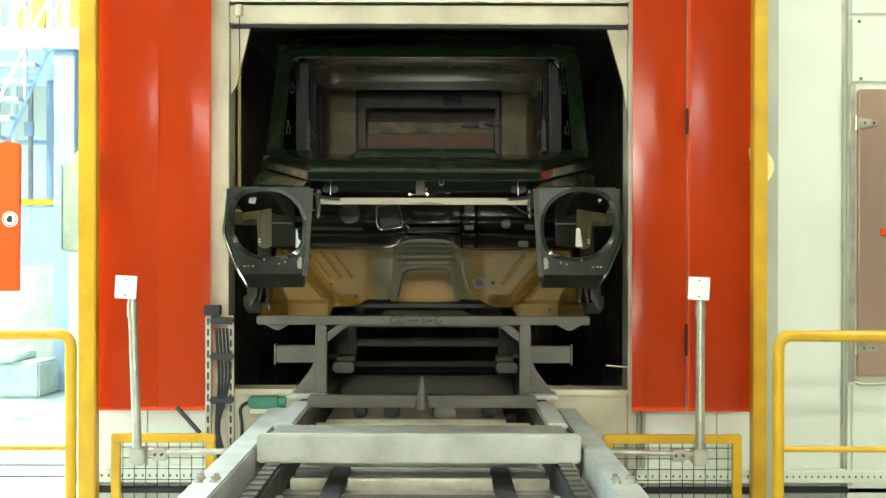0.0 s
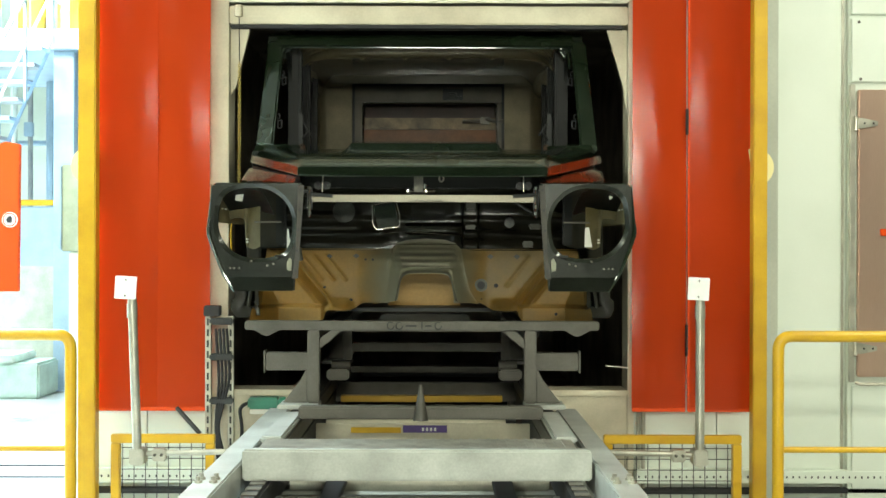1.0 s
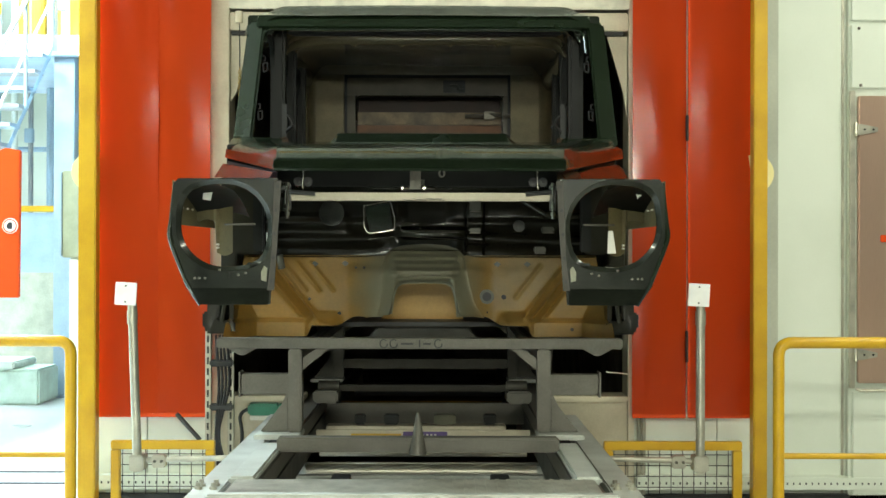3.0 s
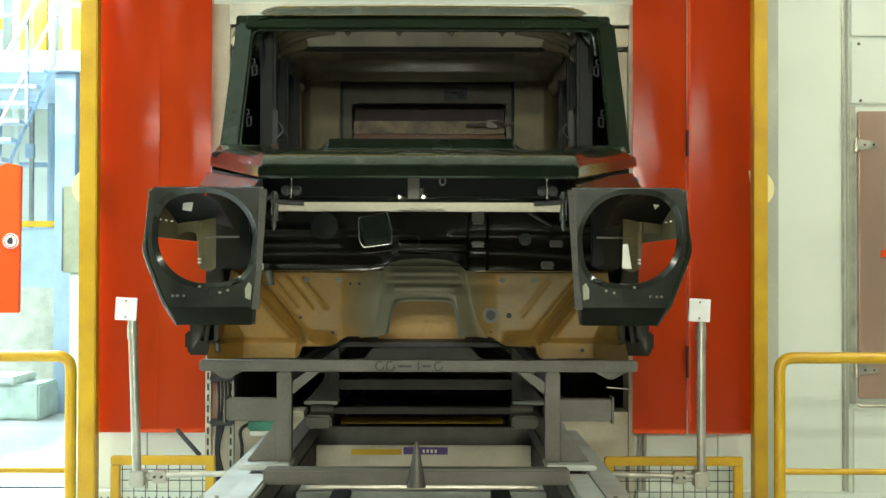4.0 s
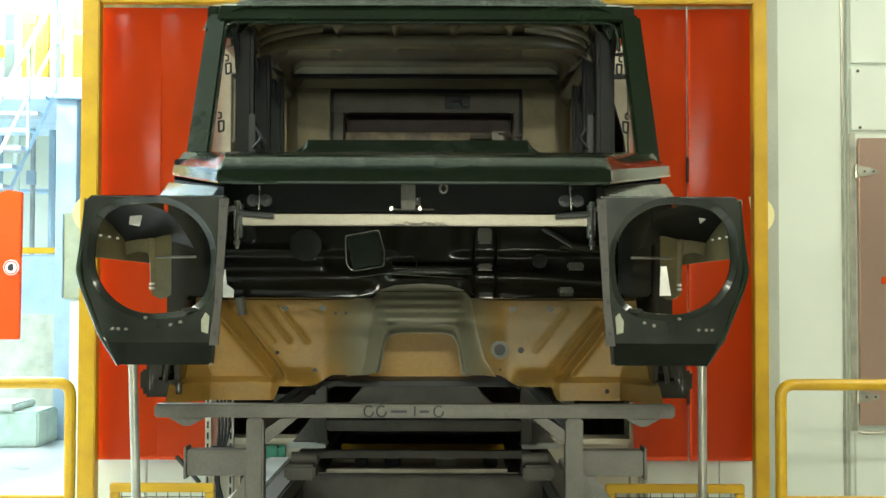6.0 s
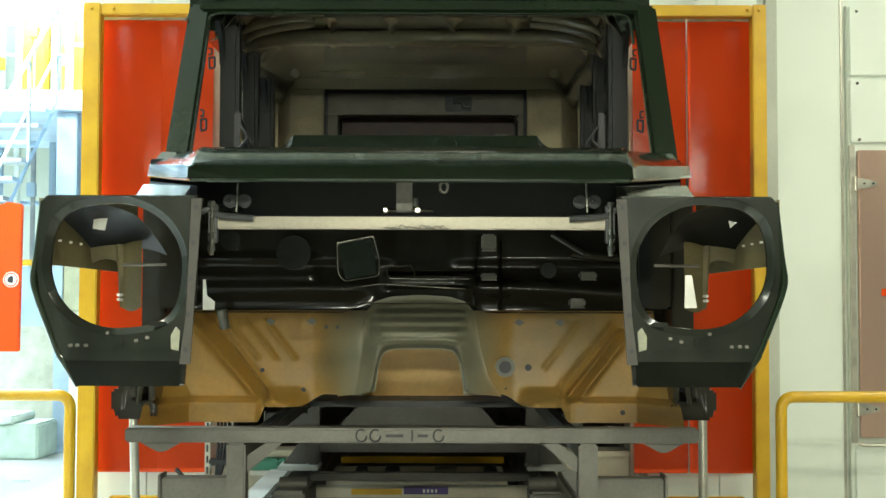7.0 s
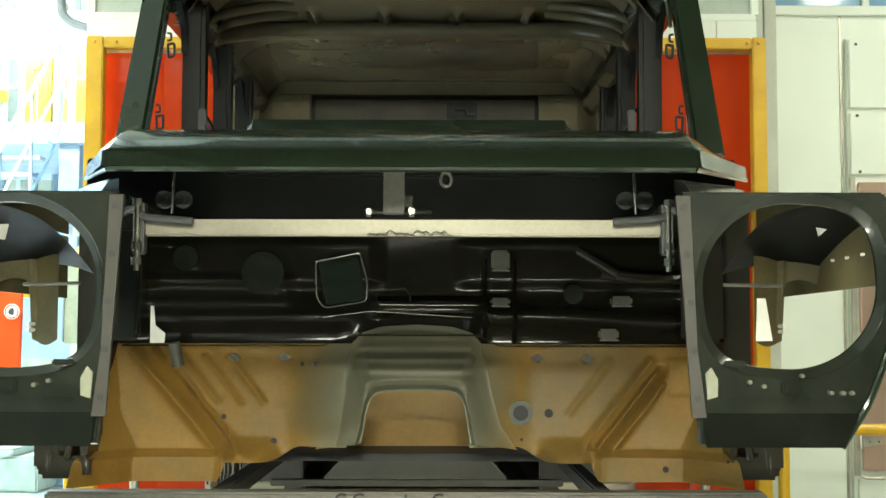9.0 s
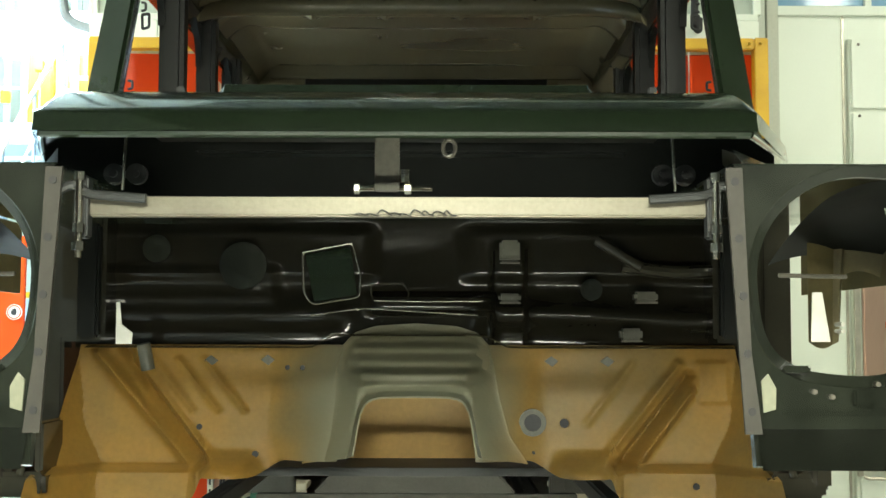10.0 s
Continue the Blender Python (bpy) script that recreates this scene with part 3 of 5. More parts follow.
for x, z, r in ((-0.395, 1.590, 0.056), (0.428, 1.535, 0.026), (-0.60, 1.63, 0.033)):
    bm = B()
    rod(bm, (x, FW - 0.052, z), (x, FW - 0.01, z), r, 28)
    bmesh.ops.bevel(bm, geom=[e for e in bm.edges if all(abs(v.co.y - FW + 0.052) < 1e-4 for v in e.verts)], offset=0.006, segments=2, affect="EDGES")
    part("blanking_disc", bm, PAINT_MATT, bh, "round dark green blanking disc")
part("pipe_stub", rod(B(), (0.44, FW - 0.06, 1.65), (0.54, FW - 0.09, 1.585), 0.013, 12), BLACK, bh)
part("pipe_stub", pipe(B(), [(0.50, FW - 0.05, 1.59), (0.62, FW - 0.05, 1.575), (0.74, FW - 0.05, 1.58)], 0.016, 10, 0.03), BLACK, bh)
for s, x in ((-1, -0.70), (1, 0.70)):
    part("side_post", box(B(), *sorted((x, x + s * 0.11)), FW - 0.12, FW + 0.15, 1.41, 1.80, 0.01), BLACK, bh)
part("bracket", prism(B(), [(-0.668, 1.50), (-0.66, 1.50), (-0.655, 1.45), (-0.63, 1.43), (-0.632, 1.405), (-0.668, 1.405)], "y", FW - 0.14, FW - 0.136), PAPER, bh, "pale bare-metal bracket")
part("seam_flange", sheet(B(), lambda u, v: (-0.765 + 1.53 * u, FW - 0.05 + 0.035 * v, 1.396 + 0.006 * v + 0.028 * smooth(0.24, 0.17, abs(-0.765 + 1.53 * u))), 60, 2, thick=0.005), LINING, bh)
part("bay_shelf", box(B(), -0.78, 0.78, FW - 0.02, FW + 0.12, 1.80, 1.845, 0.006), BLACK, bh)

# tan floor front with tunnel
BEADS = [((-0.728, 1.385), (-0.495, 1.125), 0.0122, 0.0175), ((-0.672, 1.395), (-0.462, 1.13), 0.0100, -0.0180), ((-0.645, 1.365), (-0.435, 1.12), 0.0101, 0.0112),
         ((-0.60, 1.37), (-0.50, 1.25), 0.0072, 0.0050), ((-0.54, 1.37), (-0.44, 1.25), 0.0072, 0.0063), ((-0.48, 1.37), (-0.38, 1.25), 0.0072, 0.0063),
         ((0.665, 1.335), (0.49, 1.12), 0.0100, -0.0200), ((0.64, 1.36), (0.46, 1.14), 0.0101, 0.0100), ((0.665, 1.295), (0.525, 1.12), 0.0108, 0.0175),
         ((0.53, 1.36), (0.42, 1.22), 0.0086, 0.0037)]

def seg_dist(x, z, p, q):
    a, b = Vector(p), Vector(q)
    t = max(0, min(1, (Vector((x, z)) - a).dot(b - a) / (b - a).length_squared))
    return (Vector((x, z)) - a.lerp(b, t)).length


def fold(z):
    """Half width at which the toe board turns forward into its side gusset."""
    return 0.705 + 0.055 * smooth(1.10, 1.25, z) + 0.02 * smooth(1.25, 1.40, z)


def toe(x, z):
    a = abs(x)
    y = FW - 0.02 - 0.16 * (1.40 - z)
    for p, q, w, h in BEADS:
        y -= 1.45 * h * math.exp(-(seg_dist(x, z, p, q) / w) ** 2) * smooth(1.105, 1.13, z)
    # swell towards the tunnel, boxed floor end, sealed lug and gusset
    y -= 0.05 * smooth(0.33, 0.16, a) * smooth(1.44, 1.34, z)
    y -= 0.055 * smooth(1.132, 1.112, z) * smooth(0.465, 0.50, a)
    y -= 0.080 * math.exp(-((a - 0.415) / 0.062) ** 4) * smooth(1.165, 1.105, z)
    y -= 0.004 * math.sin(70 * a) * math.sin(90 * z + 20 * x) * smooth(0.09, 0.04, abs(a - 0.41)) * smooth(1.16, 1.12, z)
    y -= 1.5 * max(0.0, a - fold(z))
    y -= 0.007 * smooth(0.678, 0.69, x) * smooth(0.762, 0.75, x) * smooth(1.262, 1.275, z) * smooth(1.372, 1.36, z)
    return y


def toe_low(x):
    a = abs(x)
    return 1.137 - 0.036 * smooth(0.28, 0.36, a) - 0.048 * smooth(0.465, 0.49, a)


def toe_fn(u, v):
    x = (-0.775 + 1.55 * u) * (1 + 0.06 * (1 - v))
    z0 = toe_low(x)
    z = z0 + (1.404 - z0) * v
    return (x, toe(x, z), z)


def toe_keep(u, v):
    return abs(-0.775 + 1.55 * u) > 0.152


tp = part("toe_board", sheet(B(), toe_fn, 280, 100, lambda u, v: toe_keep(u, v) and u < 0.5, thick=0.004), TOE, car, "tan primed toe board with slanted ribs")
part("toe_board_half", sheet(B(), toe_fn, 280, 100, lambda u, v: toe_keep(u, v) and u > 0.5, thick=0.004), TOE, tp, "tan primed toe board with slanted ribs")
tp.location.x = -0.006


T_IN = [(-0.142, 1.150), (-0.136, 1.185), (-0.131, 1.220), (-0.125, 1.247), (-0.117, 1.265), (-0.104, 1.277), (-0.075, 1.283), (0.0, 1.284)]
T_OUT = [(-0.262, 1.130), (-0.218, 1.195), (-0.194, 1.285), (-0.182, 1.360), (-0.171, 1.405), (-0.146, 1.433), (-0.095, 1.449), (0.0, 1.455)]


def along(pts, t):
    k = min(int(t * (len(pts) - 1)), len(pts) - 2)
    w = t * (len(pts) - 1) - k
    return pts[k][0] * (1 - w) + pts[k + 1][0] * w, pts[k][1] * (1 - w) + pts[k + 1][1] * w


def tunnel_fn(u, v):
    s, t = (1, 2 * u) if u < 0.5 else (-1, 2 - 2 * u)
    (ax, az), (bx, bz) = along(T_IN, t), along(T_OUT, t)
    x, z = ax + (bx - ax) * v, az + (bz - az) * v
    w = smooth(0.0, 1.0, v ** 0.85)
    y = (FW - 0.150) * (1 - w) + (toe(bx, bz) - 0.004) * w
    y += 0.035 * smooth(0.10, 0.0, v)
    crown = smooth(0.35, 0.75, t)
    y -= (0.030 * math.sin(math.pi * min(1, v * 1.1)) - 0.03 * smooth(0.25, 0.0, v)) * crown
    y -= 0.0045 * math.sin((z - 1.27) * 210) * crown * smooth(0.10, 0.22, v) * smooth(0.92, 0.72, v)
    return (s * x, y, z)


tn = part("tunnel", sheet(B(), tunnel_fn, 80, 60, thick=0.004), TOE, car, "grey-green ribbed transmission tunnel")
part("tunnel_lip", pipe(B(), [tunnel_fn(k / 24, 0) for k in range(25)], 0.0022, 6), TOE, tn)
tn.location.x = 0.014
part("tunnel_floor", box(B(), -0.19, 0.19, 1.55, 1.57, 1.105, 1.30), TAN, car, "tan panel inside the tunnel mouth")
for x, z in ((-0.330, 1.368), (-0.464, 1.366), (0.340, 1.366), (0.472, 1.366)):
    bm = prism(B(), [(x - 0.017, z), (x, z + 0.012), (x + 0.017, z), (x + 0.002, z - 0.013)], "y", toe(x, z) - 0.006, toe(x, z) + 0.004)
    part("patch", bm, PAD, tp, "grey sealing patch")
for x, z, r in ((-0.282, 1.350, 0.006), (-0.245, 1.350, 0.006), (-0.485, 1.212, 0.007), (-0.352, 1.150, 0.008), (0.368, 1.222, 0.011), (0.295, 1.155, 0.004), (0.66, 1.085, 0.008)):
    part("hole", rod(B(), (x, toe(x, z) - 0.004, z), (x, toe(x, z) + 0.002, z), r, 10), RUBBER, tp)
gm = part("grommet", rod(B(), (0.293, toe(0.293, 1.224) - 0.012, 1.224), (0.293, toe(0.293, 1.224), 1.224), 0.032, 24), PAD, tp, "grey sprayed ring round a dark hole")
part("hole", rod(B(), (0.293, toe(0.293, 1.224) - 0.015, 1.224), (0.293, toe(0.293, 1.224), 1.224), 0.020, 20), RUBBER, gm)
part("peg", rod(B(), (-0.615, FW - 0.07, 1.405), (-0.605, FW - 0.06, 1.345), 0.016, 14), PAD, tp)
for s in (-1, 1):
    bm = B()
    box(bm, *sorted((s * 0.785, s * 0.912)), 0.96, 1.45, 1.072, 1.128, 0.010)
    box(bm, *sorted((s * 0.852, s * 0.905)), 0.97, 1.40, 1.126, 1.222, 0.012)
    box(bm, *sorted((s * 0.788, s * 0.806)), 0.95, 1.10, 1.126, 1.238, 0.006)
    rod(bm, (s * 0.838, 0.955, 1.122), (s * 0.820, 0.965, 1.242), 0.010, 12)
    box(bm, *sorted((s * 0.880, s * 0.920)), 0.95, 1.05, 1.095, 1.165, 0.008)
    part("sill_end", bm, BLACK, car, "black boxed sill end")
part("floor_pan", box(B(), -0.82, 0.82, 1.30, 3.62, 1.085, 1.105), DARKSTEEL, car, "dark brown floor pan")
bm = B()
for y in (1.75, 2.35, 2.95, 3.4):
    box(bm, -0.80, 0.80, y, y + 0.09, 1.072, 1.087)
part("cross_member", bm, DARKSTEEL, car)

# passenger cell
# dark sheet added before the cowl so the space under the hood stays black
part("cowl_dark_sheet", box(B(), -0.840, 0.840, 1.080, 1.097, 1.70, 1.882, 0.004), DIM_PAINT, car, "dark sheet added before the cowl to blacken the space under the hood")
part("cowl", prism(B(), [(1.10, 1.70), (1.10, 1.80), (1.20, 1.87), (1.50, 1.905), (1.55, 1.88), (1.56, 1.70)], "x", -0.845, 0.845, 0.008), PAINT, car, "dark green cowl below the windscreen")
for s in (-1, 1):
    part("pillar_foot", prism(B(), [(1.15, 1.80), (1.15, 1.885), (1.25, 1.925), (1.45, 1.950), (1.52, 1.90)], "x", *sorted((s * 0.62, s * 0.848)), 0.008), PAINT, car, "dark green pillar foot beside the cowl")
    bm = B()
    lo = [(0.795, 1.40), (0.888, 1.42), (0.880, 1.52), (0.805, 1.50)]
    hi = [(0.765, 1.645), (0.850, 1.66), (0.842, 1.76), (0.775, 1.74)]
    a = [bm.verts.new((s * p, q, 1.90)) for p, q in lo]
    b = [bm.verts.new((s * p, q, 2.515)) for p, q in hi]
    bm.faces.new(a), bm.faces.new(b)
    for k in range(4):
        bm.faces.new((a[k], b[k], b[(k + 1) % 4], a[(k + 1) % 4]))
    bmesh.ops.recalc_face_normals(bm, faces=bm.faces)
    bmesh.ops.bevel(bm, geom=list(bm.edges), offset=0.012, segments=2, affect="EDGES")
    ap = part("windscreen_pillar", bm, PAINT, car, "glossy dark green windscreen pillar")
    ap.location.x = 0.012
    for k, z in enumerate((2.08, 2.32, 2.47)):
        x, y = 0.80 - 0.045 * (z - 1.9), 1.52 + 0.38 * (z - 1.9)
        w = 0.022 if k < 2 else 0.014
        part("hinge_loop", pipe(pipe(B(), [(s * x, y, z), (s * (x - w), y, z + 0.004), (s * (x - w), y, z - 0.034), (s * (x - 0.004), y, z - 0.040), (s * (x - 0.002), y, z)], 0.0042, 6, 0.005), [(s * x, y, z + 0.012), (s * (x - 0.012), y, z + 0.014), (s * (x - 0.012), y, z + 0.034), (s * x, y, z + 0.036)], 0.0036, 6, 0.004), RUBBER, ap, "black hinge loop")
    # sides below the windows, the posts between them and the rail above
    part("side_panel", box(B(), *sorted((s * 0.850, s * 0.878)), 1.50, 3.66, 1.10, 1.985, 0.008), PAINT, car, "dark green body side")
    # window posts take the darkened paint in place of the body paint
    for y0, y1, x0, x1, mat, nm in ((1.82, 1.90, 0.695, 0.768, DIM_PAINT, "door_post"), (2.38, 2.46, 0.705, 0.770, DIM_PAINT, "rear_door_post"), (2.98, 3.06, 0.72, 0.79, DIM_PAINT, "quarter_post"), (3.46, 3.66, 0.76, 0.86, REARWALL, "corner_post")):
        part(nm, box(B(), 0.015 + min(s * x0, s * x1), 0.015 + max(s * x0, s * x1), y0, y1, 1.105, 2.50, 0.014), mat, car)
    part("roof_rail", prism(B(), [(s * 0.848, 2.56), (s * 0.850, 2.48), (s * 0.82, 2.44), (s * 0.755, 2.43), (s * 0.72, 2.48), (s * 0.71, 2.56)], "y", 1.72, 3.66, 0.006), PAINT, car, "folded roof side rail")
    for y0, y1 in ((1.80, 1.66), (2.36, 1.92), (2.96, 2.48)):
        for y, d in ((y0, -1), (y1, 1)):
            if y == 1.66:
                continue
            arc = [(y, 2.46), (y + d * 0.11, 2.46)] + [(y + d * (0.11 - 0.11 * math.sin(a)), 2.32 + 0.12 * math.cos(a)) for a in [0.2 * k * math.pi / 2 for k in range(1, 6)]]
            part("frame_corner", prism(B(), arc, "x", *sorted((0.015 + s * 0.745, 0.015 + s * 0.765))), DIM_PAINT, car)
    part("grab_wire", pipe(B(), [(s * 0.73, 1.91, 2.17), (s * 0.73, 2.05, 2.185), (s * 0.72, 2.2, 2.15), (s * 0.72, 2.37, 2.07)], 0.006, 6, 0.03), RUBBER, car)
    bm = B()
    box(bm, *sorted((s * 0.665, s * 0.69)), 1.78, 1.80, 1.95, 2.14, 0.004)
    pipe(bm, [(s * 0.67, 1.77, 2.0), (s * 0.63, 1.75, 2.04), (s * 0.665, 1.76, 2.09), (s * 0.62, 1.77, 2.02)], 0.006, 6, 0.02)
    part("belt_bracket", bm, DARKSTEEL, car)


def roof_fn(u, v):
    x = (2 * u - 1) * 0.862
    y = 1.64 + v * 2.06
    drop = 0.075 * smooth(0.80, 1.0, abs(x) / 0.862) + 0.10 * smooth(0.15, 0.0, v) ** 1.5 + 0.02 * smooth(0.8, 1.0, abs(x) / 0.862) * smooth(0.1, 0, v)
    return (x, y, 2.636 + 0.048 * smooth(1.95, 2.5, y) * smooth(1.0, 0.8, abs(x) / 0.862) + 0.010 * (1 - (x / 0.86) ** 2) - drop)


rf = part("roof", sheet(B(), roof_fn, 40, 30, thick=0.006), PAINT, car, "glossy dark green roof")
part("roof_panel", prism(B(), [(-0.555, 2.690), (0.555, 2.690), (0.540, 2.732), (-0.540, 2.732)], "y", 2.35, 3.3, 0.006), PAINT, rf, "raised roof panel")
part("header", prism(B(), [(1.624, 2.480), (1.638, 2.515), (1.66, 2.548), (1.80, 2.585), (1.80, 2.50)], "x", -0.795, 0.795, 0.010), PAINT, car, "windscreen header")
part("header_edge", pipe(B(), [(-0.77, 1.60, 2.36), (-0.762, 1.64, 2.478), (0.762, 1.64, 2.478), (0.77, 1.60, 2.36)], 0.006, 8, 0.05), PAINT, car)


def lining_fn(u, v):
    x = (2 * u - 1) * 0.78
    y = 1.78 + 1.82 * v
    a = abs(x) / 0.78
    side = smooth(0.72, 1.0, a)
    z = 2.640 - 0.13 * smooth(0.80, 1.0, a) ** 1.3 - 0.10 * smooth(2.1, 1.78, y)
    # one wide pressed bow, its ends curled forward, and a lower panel behind it
    yb = y + 0.16 * side
    z -= 0.060 * smooth(2.655, 2.71, yb) * (1 - 0.28 * smooth(2.88, 2.95, yb)) + 0.008 * smooth(3.3, 3.6, y)
    for yr, h in ((2.06, 0.025), (2.26, 0.025)):
        z -= h * math.exp(-((y + 0.10 * side - yr) / 0.035) ** 2)
    for xr in (-0.40, -0.135, 0.135, 0.40):
        z -= 0.026 * math.exp(-((x - xr) / 0.016) ** 2) * smooth(2.42, 2.52, y) * smooth(2.74, 2.68, y)
    return (x, y, z)


part("roof_lining", sheet(B(), lining_fn, 200, 240), LINING, car, "brown primed inner roof with pressed bows")
for pts, r in (([(0.755, 2.28, 2.475), (0.70, 2.50, 2.555), (0.58, 2.62, 2.598), (0.40, 2.66, 2.606), (-0.40, 2.66, 2.606), (-0.58, 2.62, 2.598), (-0.70, 2.50, 2.555), (-0.755, 2.28, 2.475)], 0.034),):
    part("roof_bow", pipe(B(), pts, r, 16, 0.07, 8), LINING, car, "glossy brown roof bow with curled ends")
for s in (-1, 1):
    for dy in (0.0, 0.13):
        pts = [(s * 0.75, 2.06 + dy, 2.475), (s * 0.70, 2.24 + dy, 2.560), (s * 0.60, 2.35 + dy, 2.612), (s * 0.47, 2.40 + dy, 2.640)]
        part("corner_bead", pipe(B(), pts, 0.018, 12, 0.05, 6), LINING, car, "pressed bead in the roof corner")
# rear wall and tailgate
for s in (-1, 1):
    part("rear_wall", box(B(), *sorted((s * 0.525, s * 0.80)), 3.60, 3.64, 1.10, 2.57, 0.006), REARWALL, car, "brown primed rear wall beside the tailgate")
part("rear_header", box(B(), -0.67, 0.67, 3.575, 3.598, 2.532, 2.655, 0.004), LINING, car, "brown primed rear header")
for s in (-1, 1):
    part("rear_pad", box(B(), *sorted((s * 0.57, s * 0.70)), 3.580, 3.598, 2.505, 2.528, 0.005), REARWALL, car)
for s in (-1, 1):
    part("rear_corner", sheet(B(), lambda u, v: (s * (0.70 + 0.10 * math.sin(u * 1.5708)), 3.46 + 0.135 * math.cos(u * 1.5708), 1.95 + 0.60 * v), 10, 6, thick=0.004), REARWALL, car, "rounded brown rear cabin corner")
tg = part("tailgate", box(B(), -0.508, 0.508, 3.645, 3.67, 2.408, 2.522, 0.004), GATEBROWN, car, "dark brown tailgate with a wide window hole")
for x0, x1, z0, z1 in ((-0.508, -0.455, 1.10, 2.408), (0.478, 0.508, 1.10, 2.408)):
    part("gate_stile", box(B(), x0, x1, 3.645, 3.67, z0, z1, 0.004), GATEBROWN, tg)
# black strips added to stop light showing round the tailgate
part("gap_strip", box(B(), -0.53, 0.53, 3.672, 3.69, 2.415, 2.60), RUBBER, tg, "black strip added behind the tailgate to close the gap")
for s in (-1, 1):
    part("gap_strip", box(B(), *sorted((s * 0.490, s * 0.53)), 3.672, 3.69, 1.10, 2.414), RUBBER, tg, "black strip added behind the tailgate to close the gap")
part("window_rim", pipe(B(), [(-0.45, 3.64, 2.25), (-0.45, 3.64, 2.405), (0.475, 3.64, 2.405), (0.475, 3.64, 2.25)], 0.006, 6, 0.04), BLACK, tg)
part("waist_panel", box(B(), -0.452, 0.474, 3.75, 3.77, 2.235, 2.315, 0.004), material("worn_tan_waist_primer", (0.24, 0.165, 0.085), 0.5, 0, 0.3, 9), tg, "tan primed waist panel")
part("lower_panel", box(B(), -0.452, 0.474, 3.76, 3.78, 1.10, 2.233, 0.004), material("rust_brown_primer", (0.20, 0.075, 0.022), 0.5, 0, 0.2), tg)
part("brown_band", box(B(), -0.452, 0.474, 3.86, 3.88, 2.317, 2.45, 0.004), material("dark_red_oxide", (0.045, 0.016, 0.010), 0.5, 0, 0.2), tg, "dark red-brown inner band")
bm = B()
box(bm, 0.10, 0.24, 3.63, 3.647, 2.425, 2.505, 0.004)
pipe(bm, [(0.14, 3.625, 2.47), (0.19, 3.62, 2.47), (0.19, 3.62, 2.445), (0.23, 3.62, 2.445)], 0.008, 8, 0.01)
part("latch", bm, DARKSTEEL, tg, "steel tailgate latch")
bm = B()
pipe(bm, [(0.24, 3.70, 2.285), (0.36, 3.69, 2.285), (0.40, 3.68, 2.30), (0.47, 3.66, 2.28), (0.56, 3.63, 2.285)], 0.012, 8, 0.02)
box(bm, 0.36, 0.43, 3.67, 3.70, 2.265, 2.315, 0.006)
part("lock_rod", bm, BARE, tg)


# ---- carrier skid ----
skid = thing("carrier_skid", -0.08, 5.53, 0, "worn grey welded steel skid with four legs under the car body", "carrier")
part("front_beam", box(B(), -0.645, 0.645, -0.48, -0.43, 0.552, 0.668, 0.008), CONVEYOR, skid, "pale worn front cross beam")
part("tread_plate", box(B(), -0.60, 0.60, -0.43, -0.16, 0.640, 0.660, 0.004), TREAD, skid, "worn bare tread plate")
for k in range(17):
    part("rib", box(B(), -0.02 + k * 0.036, -0.008 + k * 0.036, -0.425, -0.165, 0.660, 0.663), TREAD, skid)
for s in (-1, 1):
    part("runner", box(B(), *sorted((s * 0.535, s * 0.625)), -0.43, 3.70, 0.556, 0.640, 0.008), SKIDGREY, skid)
    part("runner_cap", box(B(), *sorted((s * 0.535, s * 0.625)), -0.16, 0.60, 0.640, 0.668, 0.008), CONVEYOR, skid)
for y, z0, z1 in ((0.40, 0.660, 0.716), (3.1, 0.595, 0.632)):
    part("cross_tube", box(B(), -0.535, 0.535, y, y + 0.07, z0, z1, 0.008), SKIDGREY, skid)
part("deep_beam", box(B(), -0.60, 0.60, 2.55, 2.62, 0.475, 0.59, 0.008), SKIDGREY, skid)
for y in (0.72, 2.95):
    part("top_bar", box(B(), -0.82, 0.82, y, y + 0.07, 1.028, 1.070, 0.006), SKIDGREY, skid, "grey top bar with worn stencilled marks")
    if y > 2:
        part("tie_bar", box(B(), -0.475, 0.475, y + 0.01, y + 0.06, 0.745, 0.80, 0.006), SKIDGREY, skid)
    for s in (-1, 1):
        leg = part("leg", box(B(), *sorted((s * 0.475, s * 0.530)), y, y + 0.07, 0.690, 1.027, 0.006), SKIDGREY, skid)
        part("foot_plate", box(B(), *sorted((s * 0.475, s * 0.66)), y - 0.06, y + 0.13, 0.669, 0.689, 0.004), CONVEYOR, leg)
        part("gusset", prism(B(), [(s * 0.532, 0.691), (s * 0.645, 0.691), (s * 0.625, 0.715), (s * 0.56, 0.80), (s * 0.532, 0.86)], "y", y + 0.02, y + 0.05, 0.003), SKIDGREY, leg)
        part("knee", prism(B(), [(s * 0.473, 0.94), (s * 0.473, 0.99), (s * 0.42, 1.026), (s * 0.37, 1.026)], "y", y + 0.015, y + 0.055, 0.003), SKIDGREY, leg)
        part("outrigger", box(B(), *sorted((s * 0.532, s * 0.735)), y + 0.10, y + 0.17, 0.832, 0.915, 0.004), SKIDGREY, leg)
        part("outrigger_web", box(B(), *sorted((s * 0.500, s * 0.531)), y + 0.07, y + 0.17, 0.832, 0.915), SKIDGREY, leg)
        part("outrigger_cap", box(B(), *sorted((s * 0.736, s * 0.744)), y + 0.09, y + 0.18, 0.822, 0.925, 0.002), SKIDGREY, leg)
        part("end_lug", prism(B(), [(s * 0.66, 1.027), (s * 0.78, 1.027), (s * 0.73, 1.0), (s * 0.71, 1.0)], "y", y + 0.015, y + 0.055, 0.003), SKIDGREY, leg)
